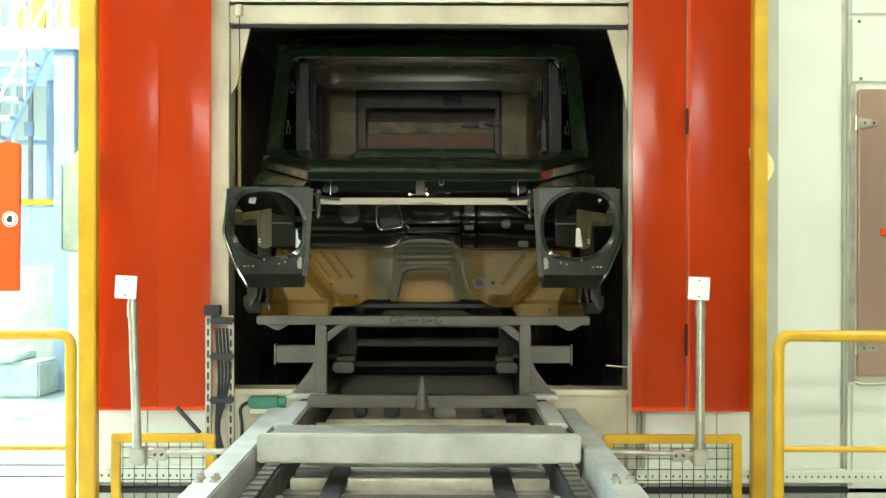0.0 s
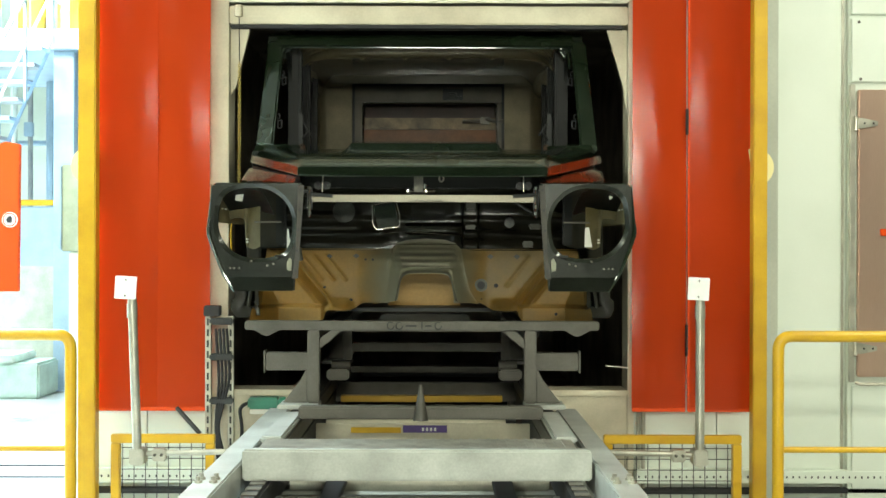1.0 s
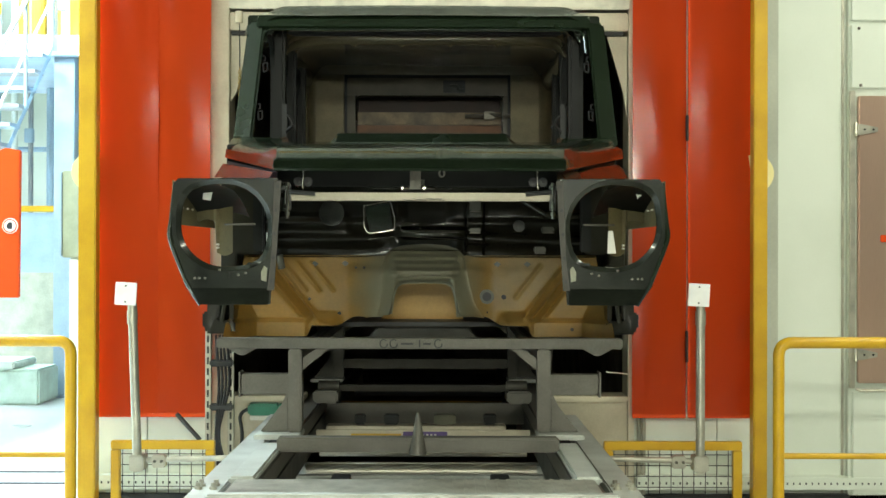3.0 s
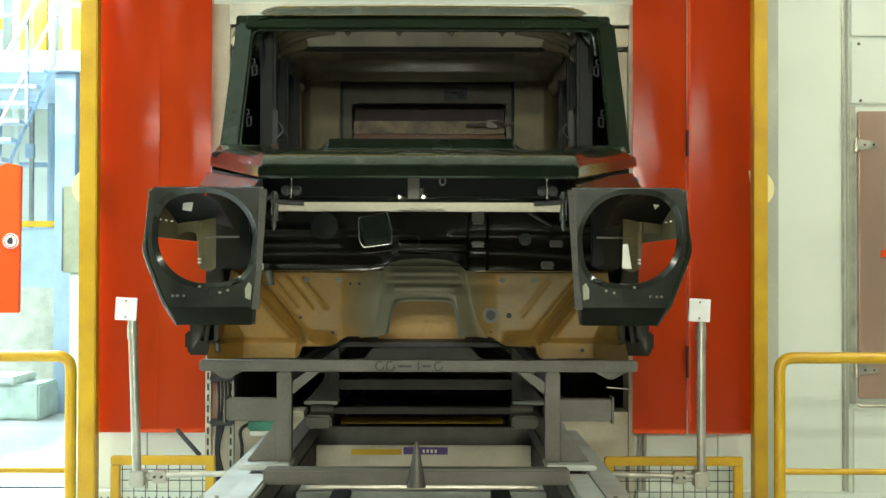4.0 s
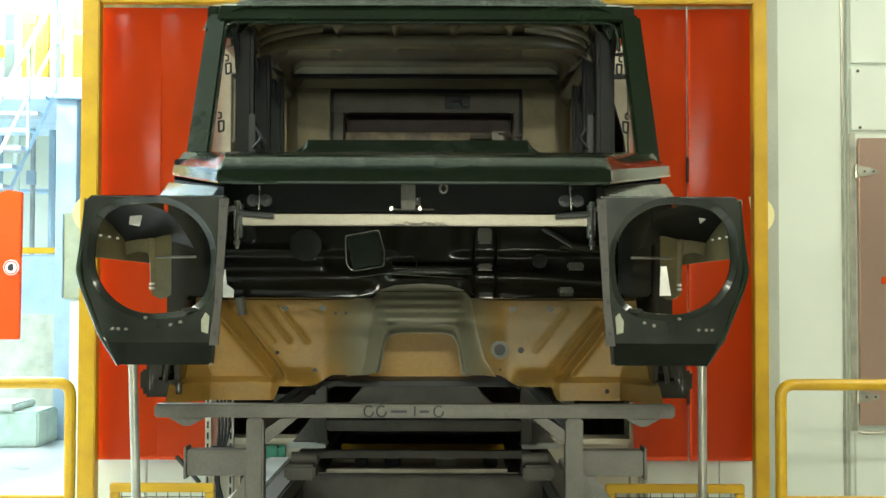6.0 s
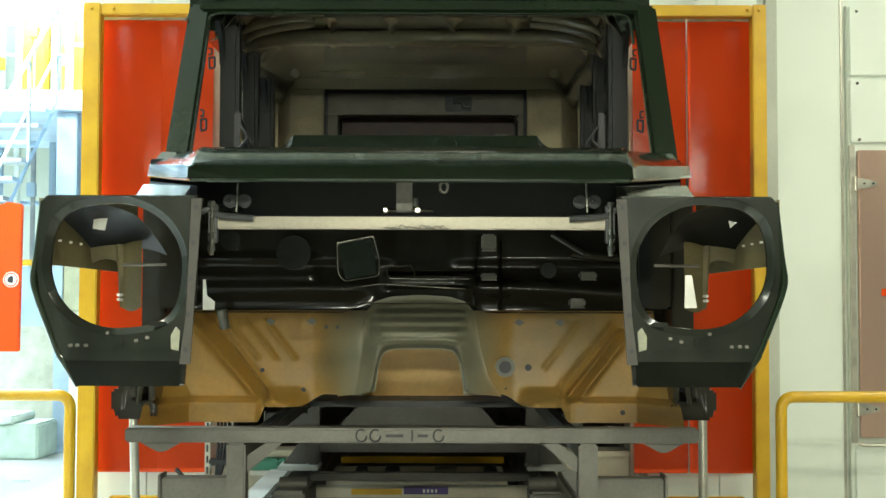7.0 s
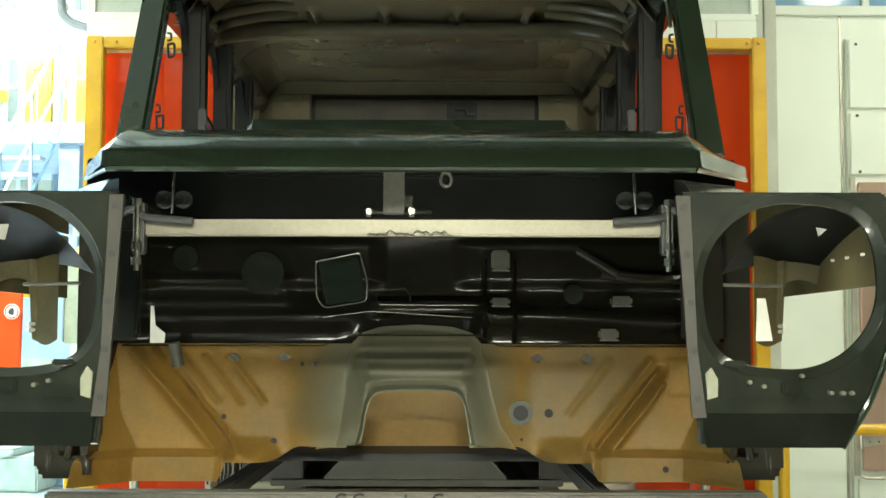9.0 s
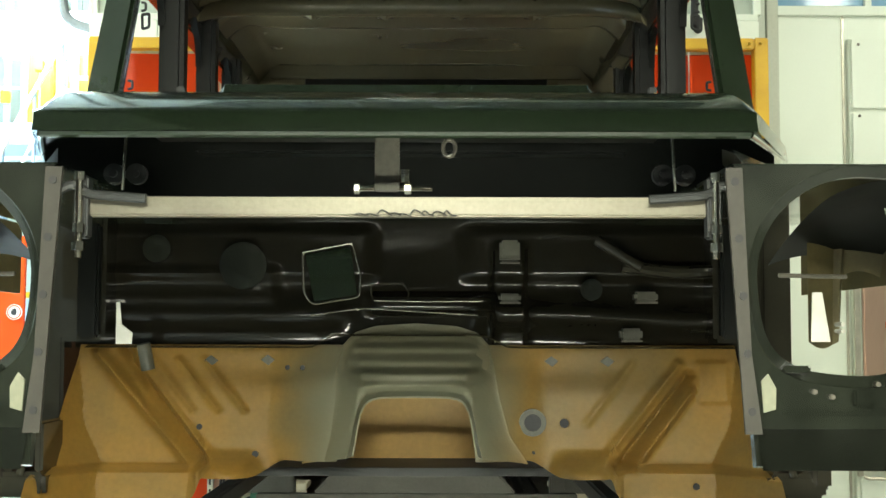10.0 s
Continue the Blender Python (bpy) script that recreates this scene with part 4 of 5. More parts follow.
for s in (-1, 1):
    part("side_tie", box(B(), *sorted((s * 0.48, s * 0.525)), 0.79, 2.95, 0.975, 1.026, 0.006), SKIDGREY, skid)
    bm = B()
    box(bm, *sorted((s * 0.40, s * 0.52)), 1.62, 1.80, 0.70, 0.76, 0.01)
    rod(bm, (s * 0.40, 1.71, 0.775), (s * 0.50, 1.71, 0.775), 0.025, 14)
    part("pivot_block", bm, SKIDGREY, skid)
bm = prism(B(), [(-0.31, 0.958), (-0.235, 1.038), (0.225, 1.038), (0.30, 0.958)], "y", 2.0, 2.05, 0.006)
part("middle_bar", box(bm, -0.479, 0.479, 2.005, 2.045, 0.935, 0.956, 0.003), SKIDGREY, skid, "grey middle bar with worn marks")
part("spike", rod(B(), (0, 0.37, 0.66), (0, 0.37, 0.815), 0.034, 14, 0.006), SKIDGREY, skid, "tapered locating spike")
for x, w in ((-0.145, 0.0), (-0.105, 0.0), (-0.05, 0.05), (0.0, 0.006), (0.03, 0.03), (0.075, 0.0)):
    mark = B()
    if w:
        box(mark, x - w / 2, x + w / 2, 0.714, 0.719, 1.045 if w != 0.006 else 1.034, 1.053 if w != 0.006 else 1.066)
    else:
        pipe(mark, [(x + 0.015 * math.cos(0.9 + 0.45 * k), 0.717, 1.049 + 0.017 * math.sin(0.9 + 0.45 * k)) for k in range(13)], 0.0026, 6)
    part("stencil_mark", mark, RUBBER, skid, "worn dark stencilled mark")


# ---- fixed conveyor ----
cv = thing("roller_conveyor", -0.08, 0, 0, "grey steel roller conveyor with side beams and oily drives", "conveyor")
for s, x0, x1 in ((-1, -0.755, -0.650), (1, 0.655, 0.755)):
    beam = part("side_beam", box(B(), x0, x1, 0.6, 6.25, 0.49, 0.62, 0.006), CONVEYOR, cv, "pale grey conveyor side beam")
    for y in (2.0, 4.28, 4.34):
        for dx in (0.025, 0.075):
            part("bolt", rod(rod(B(), (x0 + dx, y, 0.62), (x0 + dx, y, 0.629), 0.014, 12), (x0 + dx, y, 0.629), (x0 + dx, y, 0.642), 0.009, 6), GALV, beam)
    for y in (1.2, 3.2, 5.2):
        part("leg", box(B(), x0 + 0.01, x1 - 0.01, y, y + 0.1, 0, 0.489, 0.004), CONVEYOR, cv)
    part("chain_guard", box(B(), *sorted((s * 0.40, s * 0.52)), 2.6, 4.55, 0.30, 0.47, 0.03), DARKSTEEL, cv, "dark rounded chain guard")
    part("drive_plate", prism(B(), [(3.6, 0.40), (4.75, 0.40), (4.75, 0.50), (4.0, 0.50)], "x", *sorted((s * 0.60, s * 0.63)), 0.004), STEELBLUE, cv)
    part("guide_plate", box(B(), *sorted((s * 0.52, s * 0.62)), 3.4, 4.9, 0.44, 0.455, 0.003), CONVEYOR, cv)
# rollers past y = 7, inside the tunnel, take the darker steel
for y in (5.75, 6.4, 7.3, 8.2, 9.1, 10.0):
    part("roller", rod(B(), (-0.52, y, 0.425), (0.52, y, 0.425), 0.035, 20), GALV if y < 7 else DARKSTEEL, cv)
for s in (-1, 1):
    part("chain_rail", box(B(), *sorted((s * 0.545, s * 0.615)), 0.8, 10.4, 0.42, 0.551, 0.012), DARKSTEEL, cv, "oily dark chain rail under the skid")
    for k in range(24):
        y = 3.2 + k * 0.1
        part("chain_plate", box(B(), *sorted((s * 0.552, s * 0.608)), y, y + 0.055, 0.5515, 0.555, 0.001), BARE, cv)
    part("inner_guide", box(B(), *sorted((s * 0.30, s * 0.38)), 2.8, 5.5, 0.43, 0.46, 0.004), DARKSTEEL, cv)
for y, w, m in ((3.3, 0.1, CONVEYOR), (3.8, 0.08, SKIDGREY), (4.25, 0.1, CONVEYOR), (4.62, 0.06, GALV), (4.9, 0.05, SKIDGREY), (5.28, 0.07, GALV), (5.5, 0.05, CONVEYOR)):
    part("cross_bar", box(B(), -0.54, 0.54, y, y + w, 0.40, 0.45, 0.006), m, cv)
# dark plate beneath the cross bars
part("drip_plate", box(B(), -0.54, 0.54, 3.0, 5.6, 0.33, 0.335), material("dark_drip_plate", (0.09, 0.09, 0.08), 0.35, 0.3, 0.3, 4), cv)
part("paper_scrap", box(B(), 0.12, 0.26, 4.64, 4.68, 0.4505, 0.453), PAPER, cv, "small white label")
for y in (4.4, 5.2, 6.05, 7.0):
    part("cross_channel", box(B(), -0.64, 0.645, y, y + 0.12, 0.34, 0.40, 0.005), CONVEYOR, cv)
# beams and legs inside the tunnel use the darker grey
for s in (-1, 1):
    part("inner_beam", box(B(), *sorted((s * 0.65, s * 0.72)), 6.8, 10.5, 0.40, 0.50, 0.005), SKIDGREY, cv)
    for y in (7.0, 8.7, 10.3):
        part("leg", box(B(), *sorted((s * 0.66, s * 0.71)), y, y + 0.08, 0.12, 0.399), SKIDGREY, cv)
part("yellow_bar", box(B(), -0.51, 0.46, 7.62, 7.68, 0.482, 0.520, 0.004), YELLOW, cv, "yellow painted cross bar")
part("label_strip", box(B(), -0.10, 0.12, 6.345, 6.35, 0.486, 0.522), material("violet_label", (0.10, 0.06, 0.22), 0.5), cv, "violet label strip with white marks")
bm = B()
for k in range(4):
    box(bm, -0.005 + k * 0.02, 0.006 + k * 0.02, 6.340, 6.344, 0.495, 0.511)
part("label_bars", bm, PAPER, cv)
part("label_bed", box(B(), -0.535, 0.535, 6.352, 6.37, 0.42, 0.530, 0.003), CREAM, cv)
part("tape", box(B(), -0.36, -0.11, 6.346, 6.35, 0.484, 0.512), YELLOW, cv, "yellow marking tape")
part("drip_tray", box(B(), -0.53, 0.44, 6.85, 7.5, 0.40, 0.48, 0.004), CREAM, cv)
for x, w in ((-0.38, 0.06), (-0.22, 0.08), (0.05, 0.12), (0.32, 0.07)):
    part("drive_block", box(B(), x, x + w, 6.9, 7.1, 0.481, 0.535, 0.008), DARKSTEEL if w < 0.1 else GREYGREEN, cv)

# ---- railings, cages, sensor posts ----
def railing(x0, x1, name="safety_railing"):
    """A yellow tube rail that ends at x0 with a bend to the floor."""
    s = 1 if x1 > x0 else -1
    ob = thing(name, x0, 5.3, 0, "yellow tubular safety railing with a middle rail", "railing", "yellow safety railings")
    part("top_rail", pipe(B(), [(0, 0, 0), (0, 0, 1.045), (s * abs(x1 - x0), 0, 1.045)], 0.024, 14, 0.06, 8), YELLOW, ob)
    part("middle_rail", rod(B(), (s * 0.02, 0, 0.572), (s * abs(x1 - x0), 0, 0.572), 0.013, 12), YELLOW, ob)
    part("end_post", rod(B(), (s * abs(x1 - x0), 0, 0), (s * abs(x1 - x0), 0, 1.03), 0.024, 14), YELLOW, ob)
    part("base_plate", box(B(), -0.06, 0.06, -0.06, 0.06, 0, 0.012, 0.003), YELLOW, ob)
    return ob


railing(-1.535, -3.2)
railing(1.415, 3.2)


def cage(x0, x1, side):
    ob = thing("guard_fence", 0, 6.1, 0, "low yellow guard fence with steel wire mesh", "fence", "yellow guard fences")
    part("top_rail", box(B(), x0, x1, -0.02, 0.02, 0.472, 0.513, 0.004), YELLOW, ob)
    for x in ((x0, x0 + 0.042), (x1 - 0.042, x1)):
        part("post", box(B(), *x, -0.02, 0.02, 0, 0.471, 0.004), YELLOW, ob)
    bm = B()
    n = int((x1 - x0 - 0.09) / 0.055)
    for k in range(n + 1):
        x = x0 + 0.05 + k * 0.055
        rod(bm, (x, 0.012, 0.02), (x, 0.012, 0.471), 0.0022, 5)
    for k in range(9):
        rod(bm, (x0 + 0.043, 0.016, 0.03 + k * 0.052), (x1 - 0.043, 0.016, 0.03 + k * 0.052), 0.0022, 5)
    part("wire_mesh", bm, DARKSTEEL, ob, "thin square steel wire mesh")
    return ob


cage(-1.57, -1.075, -1)
cage(0.79, 1.45, 1)


def sensor_post(x, lean, arm, plate_x):
    ob = thing("reflector_post", x, 5.6, 0, "steel tube post with a white reflector plate on a cross tube", "sensor post", "reflector posts")
    s = 1 if arm > 0 else -1
    part("cross_tube", rod(B(), (-s * 0.03, 0.03, 0.495), (arm + s * 0.004, 0.03, 0.508), 0.013, 12), GALV, ob)
    part("tube", rod(B(), (0, 0, 0.45), (lean, 0, 1.19), 0.020, 16), GALV, ob)
    part("collar", rod(B(), (lean * 0.97, 0, 1.10), (lean * 0.99, 0, 1.16), 0.023, 16), GALV, ob)
    part("clamp", box(B(), -0.032, 0.032, -0.03, 0.06, 0.455, 0.525, 0.006), GALV, ob)
    part("second_clamp", box(B(), *sorted((s * 0.06, s * 0.12)), 0.005, 0.055, 0.465, 0.52, 0.006), GALV, ob)
    for dx in (0.075, 0.105):
        part("screw", rod(B(), (s * dx, -0.008, 0.495), (s * dx, 0.008, 0.495), 0.007, 6), BARE, ob)
    bm = box(B(), -0.047, 0.047, -0.006, 0.004, -0.05, 0.05, 0.002)
    pl = part("plate", bm, REFLECTOR, ob, "white square reflector plate")
    pl.matrix_local = pose(lean + plate_x, -0.022, 1.233, 0, 3, 0)
    for z in (-0.035, 0.035):
        part("plate_screw", rod(B(), (0, -0.009, z), (0, -0.005, z), 0.004, 6), RUBBER, pl)
    return ob


sensor_post(-1.327, -0.026, 0.49, -0.022)
sensor_post(1.150, 0.0, -0.475, -0.012)

# slotted rack with cables beside the opening
rack = thing("cable_rack", -1.105, 6.44, 0, "slotted steel rack with cable brackets and a black box", "rack")
for x in (-0.065, 0.05):
    up = part("upright", box(B(), x - 0.012, x + 0.016, -0.02, 0.02, 0.0, 1.06, 0.003), GALV, rack)
    for k in range(14):
        part("slot", box(B(), x - 0.003, x + 0.007, -0.0215, -0.0195, 0.30 + k * 0.055, 0.335 + k * 0.055), RUBBER, up)
part("box", box(B(), -0.08, 0.0, -0.05, 0.02, 1.062, 1.115, 0.004), RUBBER, rack)
for z in (0.62, 0.84, 1.02):
    part("bracket", box(B(), -0.05, 0.07, -0.06, -0.021, z, z + 0.035, 0.008), DARKSTEEL, rack)
random.seed(9)
for k in range(4):
    x = -0.02 + k * 0.018
    part("cable", pipe(B(), [(x, -0.035, 1.0), (x + 0.02, -0.05, 0.75), (x - 0.015 * k, -0.045, 0.5), (x + 0.02, -0.04, 0.25), (x + 0.03, -0.04, 0.02)], 0.007, 8, 0.06), RUBBER, rack)
part("stay", pipe(B(), [(-0.22, -0.02, 0.60), (-0.10, -0.03, 0.47)], 0.012, 8), DARKSTEEL, rack)

# pull chain in the gate corner
bm = B()
for k in range(44):
    z = 2.36 - k * 0.0145
    pts = [(0.007 * math.cos(a) * (k % 2), 0.007 * math.cos(a) * ((k + 1) % 2), z + 0.010 * math.sin(a)) for a in [j * math.pi / 4 for j in range(9)]]
    pipe(bm, pts, 0.0026, 5)
ch = tagged(new("pull_chain"), "thin yellowed steel pull chain hanging in the gate corner", "chain")
ch.matrix_world = pose(-1.035, 6.57, 0)
part("links", bm, material("brass_chain", (0.42, 0.32, 0.10), 0.4, 0.7), ch)
part("cord", rod(B(), (0, 0, 2.36), (-0.004, 0.012, 2.61), 0.003, 6), RUBBER, ch)
part("ball", rod(B(), (-0.004, 0, 2.60), (-0.004, 0, 2.66), 0.02, 14), CREAM, ch)
part("cord", pipe(B(), [(0, 0, 1.73), (-0.02, 0, 1.6), (-0.045, 0.0, 1.5), (-0.04, 0, 1.38)], 0.004, 6, 0.04), YELLOW, ch)

# green hand tool and wire at the sills
tl = thing("green_coupling", -0.91, 6.53, 0.61, "green plastic hose coupling fixed to the sill face", "coupling")
part("body", box(B(), -0.07, 0.09, -0.03, 0.048, -0.03, 0.03, 0.01), GREEN, tl)
part("ring", rod(B(), (0.09, 0, 0), (0.12, 0, 0), 0.032, 16), GREEN, tl)
part("hose", pipe(B(), [(-0.07, 0, 0), (-0.12, 0, -0.02), (-0.10, 0, -0.12), (-0.11, 0, -0.25), (-0.05, 0.0, -0.34)], 0.009, 8, 0.04), DARKSTEEL, tl)
part("base", box(B(), -0.06, 0.05, -0.02, 0.046, -0.055, -0.031, 0.004), PAPER, tl)
wr = thing("feeler_wire", 0.96, 6.58, 0.79, "thin bare feeler wire on the gate jamb", "wire")
part("wire", rod(B(), (0.016, 0, 0), (-0.10, -0.02, 0.012), 0.003, 6), PAPER, wr)

# round signal discs behind the posts
for x in (-1.785, 1.612):
    ob = thing("signal_disc", x, 6.52, 1.825, "round cream signal disc behind the yellow post", "lamp", "signal discs")
    part("disc", rod(B(), (0, -0.02, 0), (0, 0.03, 0), 0.098, 36), material("cream_lens", (0.90, 0.82, 0.42), 0.3, 0, 0.04), ob)
    part("socket", rod(B(), (0, 0.03, 0), (0, 0.082, 0), 0.05, 20), GALV, ob)
    part("arm", box(B(), -0.03, 0.03, 0.05, 0.09, -0.25, -0.05, 0.004), GALV, ob)

# lower wall trims: cable duct with slots
for x0, x1, y in ((-1.85, -1.19, 6.58), (1.01, 1.65, 6.58), (1.9, 4.0, 7.18)):
    ob = thing("cable_duct", x0, y, 0.20 if y < 7 else 0.09, "pale slotted cable duct along the wall foot", "cable duct", "cable ducts")
    part("cover", box(B(), 0, x1 - x0, -0.06, 0.015, 0, 0.07, 0.003), WHITE, ob)
    bm = B()
    for k in range(int((x1 - x0) / 0.035)):
        box(bm, 0.012 + k * 0.035, 0.02 + k * 0.035, -0.0625, -0.0605, 0.03, 0.042)
    part("slots", bm, RUBBER, ob)
    # dark strip drawn for the shadow line under the duct
    part("shadow_strip", box(B(), 0, x1 - x0, -0.03, 0.015, -0.06, -0.03, 0.003), DARKSTEEL, ob)
for x in (-1.15, 1.03, 1.055):
    ob = solid("conduit", rod(B(), (x, 6.565, 0.0), (x, 6.565, 0.60), 0.011, 10), GALV, "thin galvanised conduit beside the jamb", "conduit", "conduits")

# ---- service wall: cabinet with brushed door, seams, hinges ----
cb = thing("service_cabinet", 2.30, 7.2, 0, "grey sheet-metal service cabinet with a brushed steel door, copper-toned reflection painted in", "cabinet")
part("body", box(B(), 0.0, 1.3, -0.05, -0.003, 0.0, 3.13, 0.004), WHITE, cb)
part("door", box(B(), 0.045, 1.2, -0.085, -0.052, 0.69, 2.30, 0.006), DOOR_STEEL, cb, "brushed steel door, a copper-toned reflection put into its colour")
part("upper_panel", box(B(), 0.01, 1.25, -0.072, -0.052, 2.345, 2.70, 0.004), WHITE, cb)
part("top_panel", box(B(), 0.01, 1.25, -0.072, -0.052, 2.725, 3.12, 0.004), WHITE, cb)
part("lower_panel", box(B(), 0.02, 1.25, -0.072, -0.052, 0.06, 0.64, 0.004), WHITE, cb)
part("frame_strip", box(B(), 0.0, 0.03, -0.08, -0.052, 0.66, 2.33, 0.003), GALV, cb)
for z in (2.11, 0.85):
    hg = part("hinge", prism(B(), [(0.02, z - 0.03), (0.06, z - 0.03), (0.15, z - 0.012), (0.15, z + 0.012), (0.06, z + 0.03), (0.02, z + 0.03)], "y", -0.098, -0.088, 0.002), GALV, cb, "pale strap hinge")
    for x in (0.075, 0.125):
        part("screw", rod(B(), (x, -0.102, z), (x, -0.097, z), 0.006, 8), RUBBER, hg)
    part("pin", rod(B(), (0.028, -0.095, z - 0.04), (0.028, -0.095, z + 0.04), 0.011, 10), GALV, cb)
for x, z in ((0.05, 2.68), (0.06, 2.36), (0.05, 3.09)):
    part("screw", rod(B(), (x, -0.076, z), (x, -0.07, z), 0.009, 8), BARE, cb)
part("red_button", box(B(), 0.166, 0.21, -0.10, -0.086, 1.48, 1.52, 0.004), RED, cb)
part("handle", pipe(B(), [(0.03, -0.09, 0.66), (0.05, -0.10, 0.65), (0.4, -0.10, 0.652)], 0.009, 8, 0.01), GALV, cb)
ob = solid("wall_seam", box(B(), 2.275, 2.288, 7.192, 7.204, 0, 3.30), GALV, "thin metal wall seam", "trim", kind="structure")
solid("trim", box(B(), 1.90, 6, 7.17, 7.199, 3.27, 3.32, 0.004), WHITE, "white wall cap", "trim", kind="structure")
# glazed band over the walls
for x0, x1, y, z0, z1, nm in ((1.9, 4.6, 7.24, 3.33, 4.6, "window_1"), (-1.86, 1.655, 6.66, 3.13, 4.2, "window_2")):
    w = thing(nm, x0, y, z0, "white-framed glazed band above the wall", "window", kind="structure")
    L = x1 - x0
    part("window_sill", box(B(), 0, L, -0.05, 0.05, -0.037, 0.0, 0.003), WHITE, w)
    part("pane", box(B(), 0.02, L, 0.0, 0.006, 0.002, z1 - z0), material("glass_" + nm, (0.24, 0.42, 0.60) if nm == "window_1" else (0.52, 0.58, 0.50), 0.08, 0, 0.1, 2), w, "pale window pane")
    for k in range(6):
        x = k * L / 5
        part("mullion", box(B(), x - 0.02 if k else 0, x + 0.02, -0.03, 0.03, 0.002, z1 - z0, 0.003), WHITE, w)
bm = pipe(B(), [(1.30, 6.5, 3.2), (1.30, 6.52, 3.06), (1.33, 6.56, 3.02), (1.34, 6.6, 3.1)], 0.02, 8, 0.03)
solid("hanging_cable_plug", pipe(bm, [(1.30, 6.5, 3.2), (1.31, 6.5, 3.9), (1.31, 6.62, 4.1)], 0.008, 6), RUBBER, "black cable with a plug above the portal", "cable")

# ---- ceiling lamps ----
def tube_lamp(x, y, z, sx, sy, mat, name, group):
    ob = thing(name, x, y, z, "long ceiling lamp with a glowing white diffuser", "ceiling lamp", group)
    part("housing", box(B(), -sx / 2 - 0.03, sx / 2 + 0.03, -sy / 2, sy / 2, 0.04, 0.12, 0.006), WHITE, ob)
    part("diffuser", box(B(), -sx / 2, sx / 2, -sy / 2 + 0.02, sy / 2 - 0.02, 0.01, 0.039, 0.006), mat, ob)
    for s in (-1, 1):
        part("hanger", rod(B(), (0, s * sy * 0.35, 0.12), (0, s * sy * 0.35, 6.2 - z), 0.006, 6), GALV, ob)


for x, y in BAY_TUBES:
    tube_lamp(x, y, 4.35, 0.28, 2.2, TUBE, "bay_lamp", "bay lamps")
for x, y in HALL_TUBES:
    tube_lamp(x, y, 5.3, 0.4, 2.6, TUBE_COOL, "hall_lamp", "hall lamps")

# unseen rack that carries the added fill lamps
lr = thing("fill_lamp_rack", 0, RACK_Y, 0, "unseen steel rack of white fill lamps added behind the camera", "lamp rack")
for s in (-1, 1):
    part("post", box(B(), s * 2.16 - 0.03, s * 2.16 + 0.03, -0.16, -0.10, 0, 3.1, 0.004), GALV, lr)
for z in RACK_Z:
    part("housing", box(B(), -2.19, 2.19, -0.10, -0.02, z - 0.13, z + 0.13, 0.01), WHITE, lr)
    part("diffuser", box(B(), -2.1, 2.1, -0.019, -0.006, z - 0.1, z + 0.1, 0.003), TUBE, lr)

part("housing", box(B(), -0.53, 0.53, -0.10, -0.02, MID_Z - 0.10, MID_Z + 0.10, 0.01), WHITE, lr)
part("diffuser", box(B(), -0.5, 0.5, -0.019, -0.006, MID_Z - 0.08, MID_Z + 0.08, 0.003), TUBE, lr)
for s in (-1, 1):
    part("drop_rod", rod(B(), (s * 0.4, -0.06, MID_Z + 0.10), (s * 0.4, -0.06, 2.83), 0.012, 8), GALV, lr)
# unseen posts and housing of the added low fill lamp
wl = thing("low_fill_lamp", 0, LOW_Y, 0, "unseen low white fill lamp added on two steel posts across the track", "work lamp")
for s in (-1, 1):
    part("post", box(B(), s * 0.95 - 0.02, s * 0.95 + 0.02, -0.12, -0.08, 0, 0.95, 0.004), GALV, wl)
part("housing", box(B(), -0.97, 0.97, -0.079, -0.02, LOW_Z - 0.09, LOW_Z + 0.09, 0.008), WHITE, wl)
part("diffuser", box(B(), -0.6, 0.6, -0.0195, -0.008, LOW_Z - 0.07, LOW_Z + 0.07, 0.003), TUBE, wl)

# ---- the hall beside the oven ----
st = thing("steel_staircase", -3.72, 12.2, 0, "pale blue-grey steel staircase with open treads and handrails", "staircase")
P0, P1 = Vector((0.0, 0.0, 3.34)), Vector((0.30, -4.8, 0.0))
for x in (0.0, -0.95):
    o = Vector((x, 0, 0))
    bm = B()
    n = (P1 - P0).normalized()
    up = Vector((0, 0.57, 0.82)) * 0.11
    vs = [bm.verts.new(p + o + d) for p in (P0, P1) for d in (-up, up)]
    bmesh.ops.solidify(bm, geom=[bm.faces.new((vs[0], vs[1], vs[3], vs[2]))], thickness=0.05)
    part("stringer", bm, STEELBLUE, st)
    for h, r in ((0.95, 0.022), (0.50, 0.014)):
        part("handrail", rod(B(), P0 + o + Vector((0, 0, h)), P1 + o + Vector((0, 0, h)), r, 10), WHITE, st)
    for k in range(6):
        p = P0.lerp(P1, k / 5) + o
        part("baluster", rod(B(), p, p + Vector((0, 0, 0.95)), 0.016, 8), STEELBLUE, st)
for k in range(17):
    p = P0.lerp(P1, (k + 0.5) / 17.5)
    part("tread", box(B(), p.x - 0.93, p.x - 0.02, p.y - 0.13, p.y + 0.13, p.z, p.z + 0.035), PIPE if k % 2 else STEELBLUE, st)
pf = thing("steel_platform", -4.2, 13.2, 0, "pale steel platform on columns at the head of the stairs", "platform")
part("deck", box(B(), -2.5, 1.45, -0.95, 2.0, 3.30, 3.50, 0.01), STEELBLUE, pf)
for x in (-2.2, 0.55, 1.35):
    part("column", box(B(), x - 0.10, x + 0.10, -0.85, -0.65, 0, 3.299, 0.008), STEELBLUE, pf)
    part("base_plate", box(B(), x - 0.16, x + 0.16, -0.91, -0.59, 0, 0.02), STEELBLUE, pf)
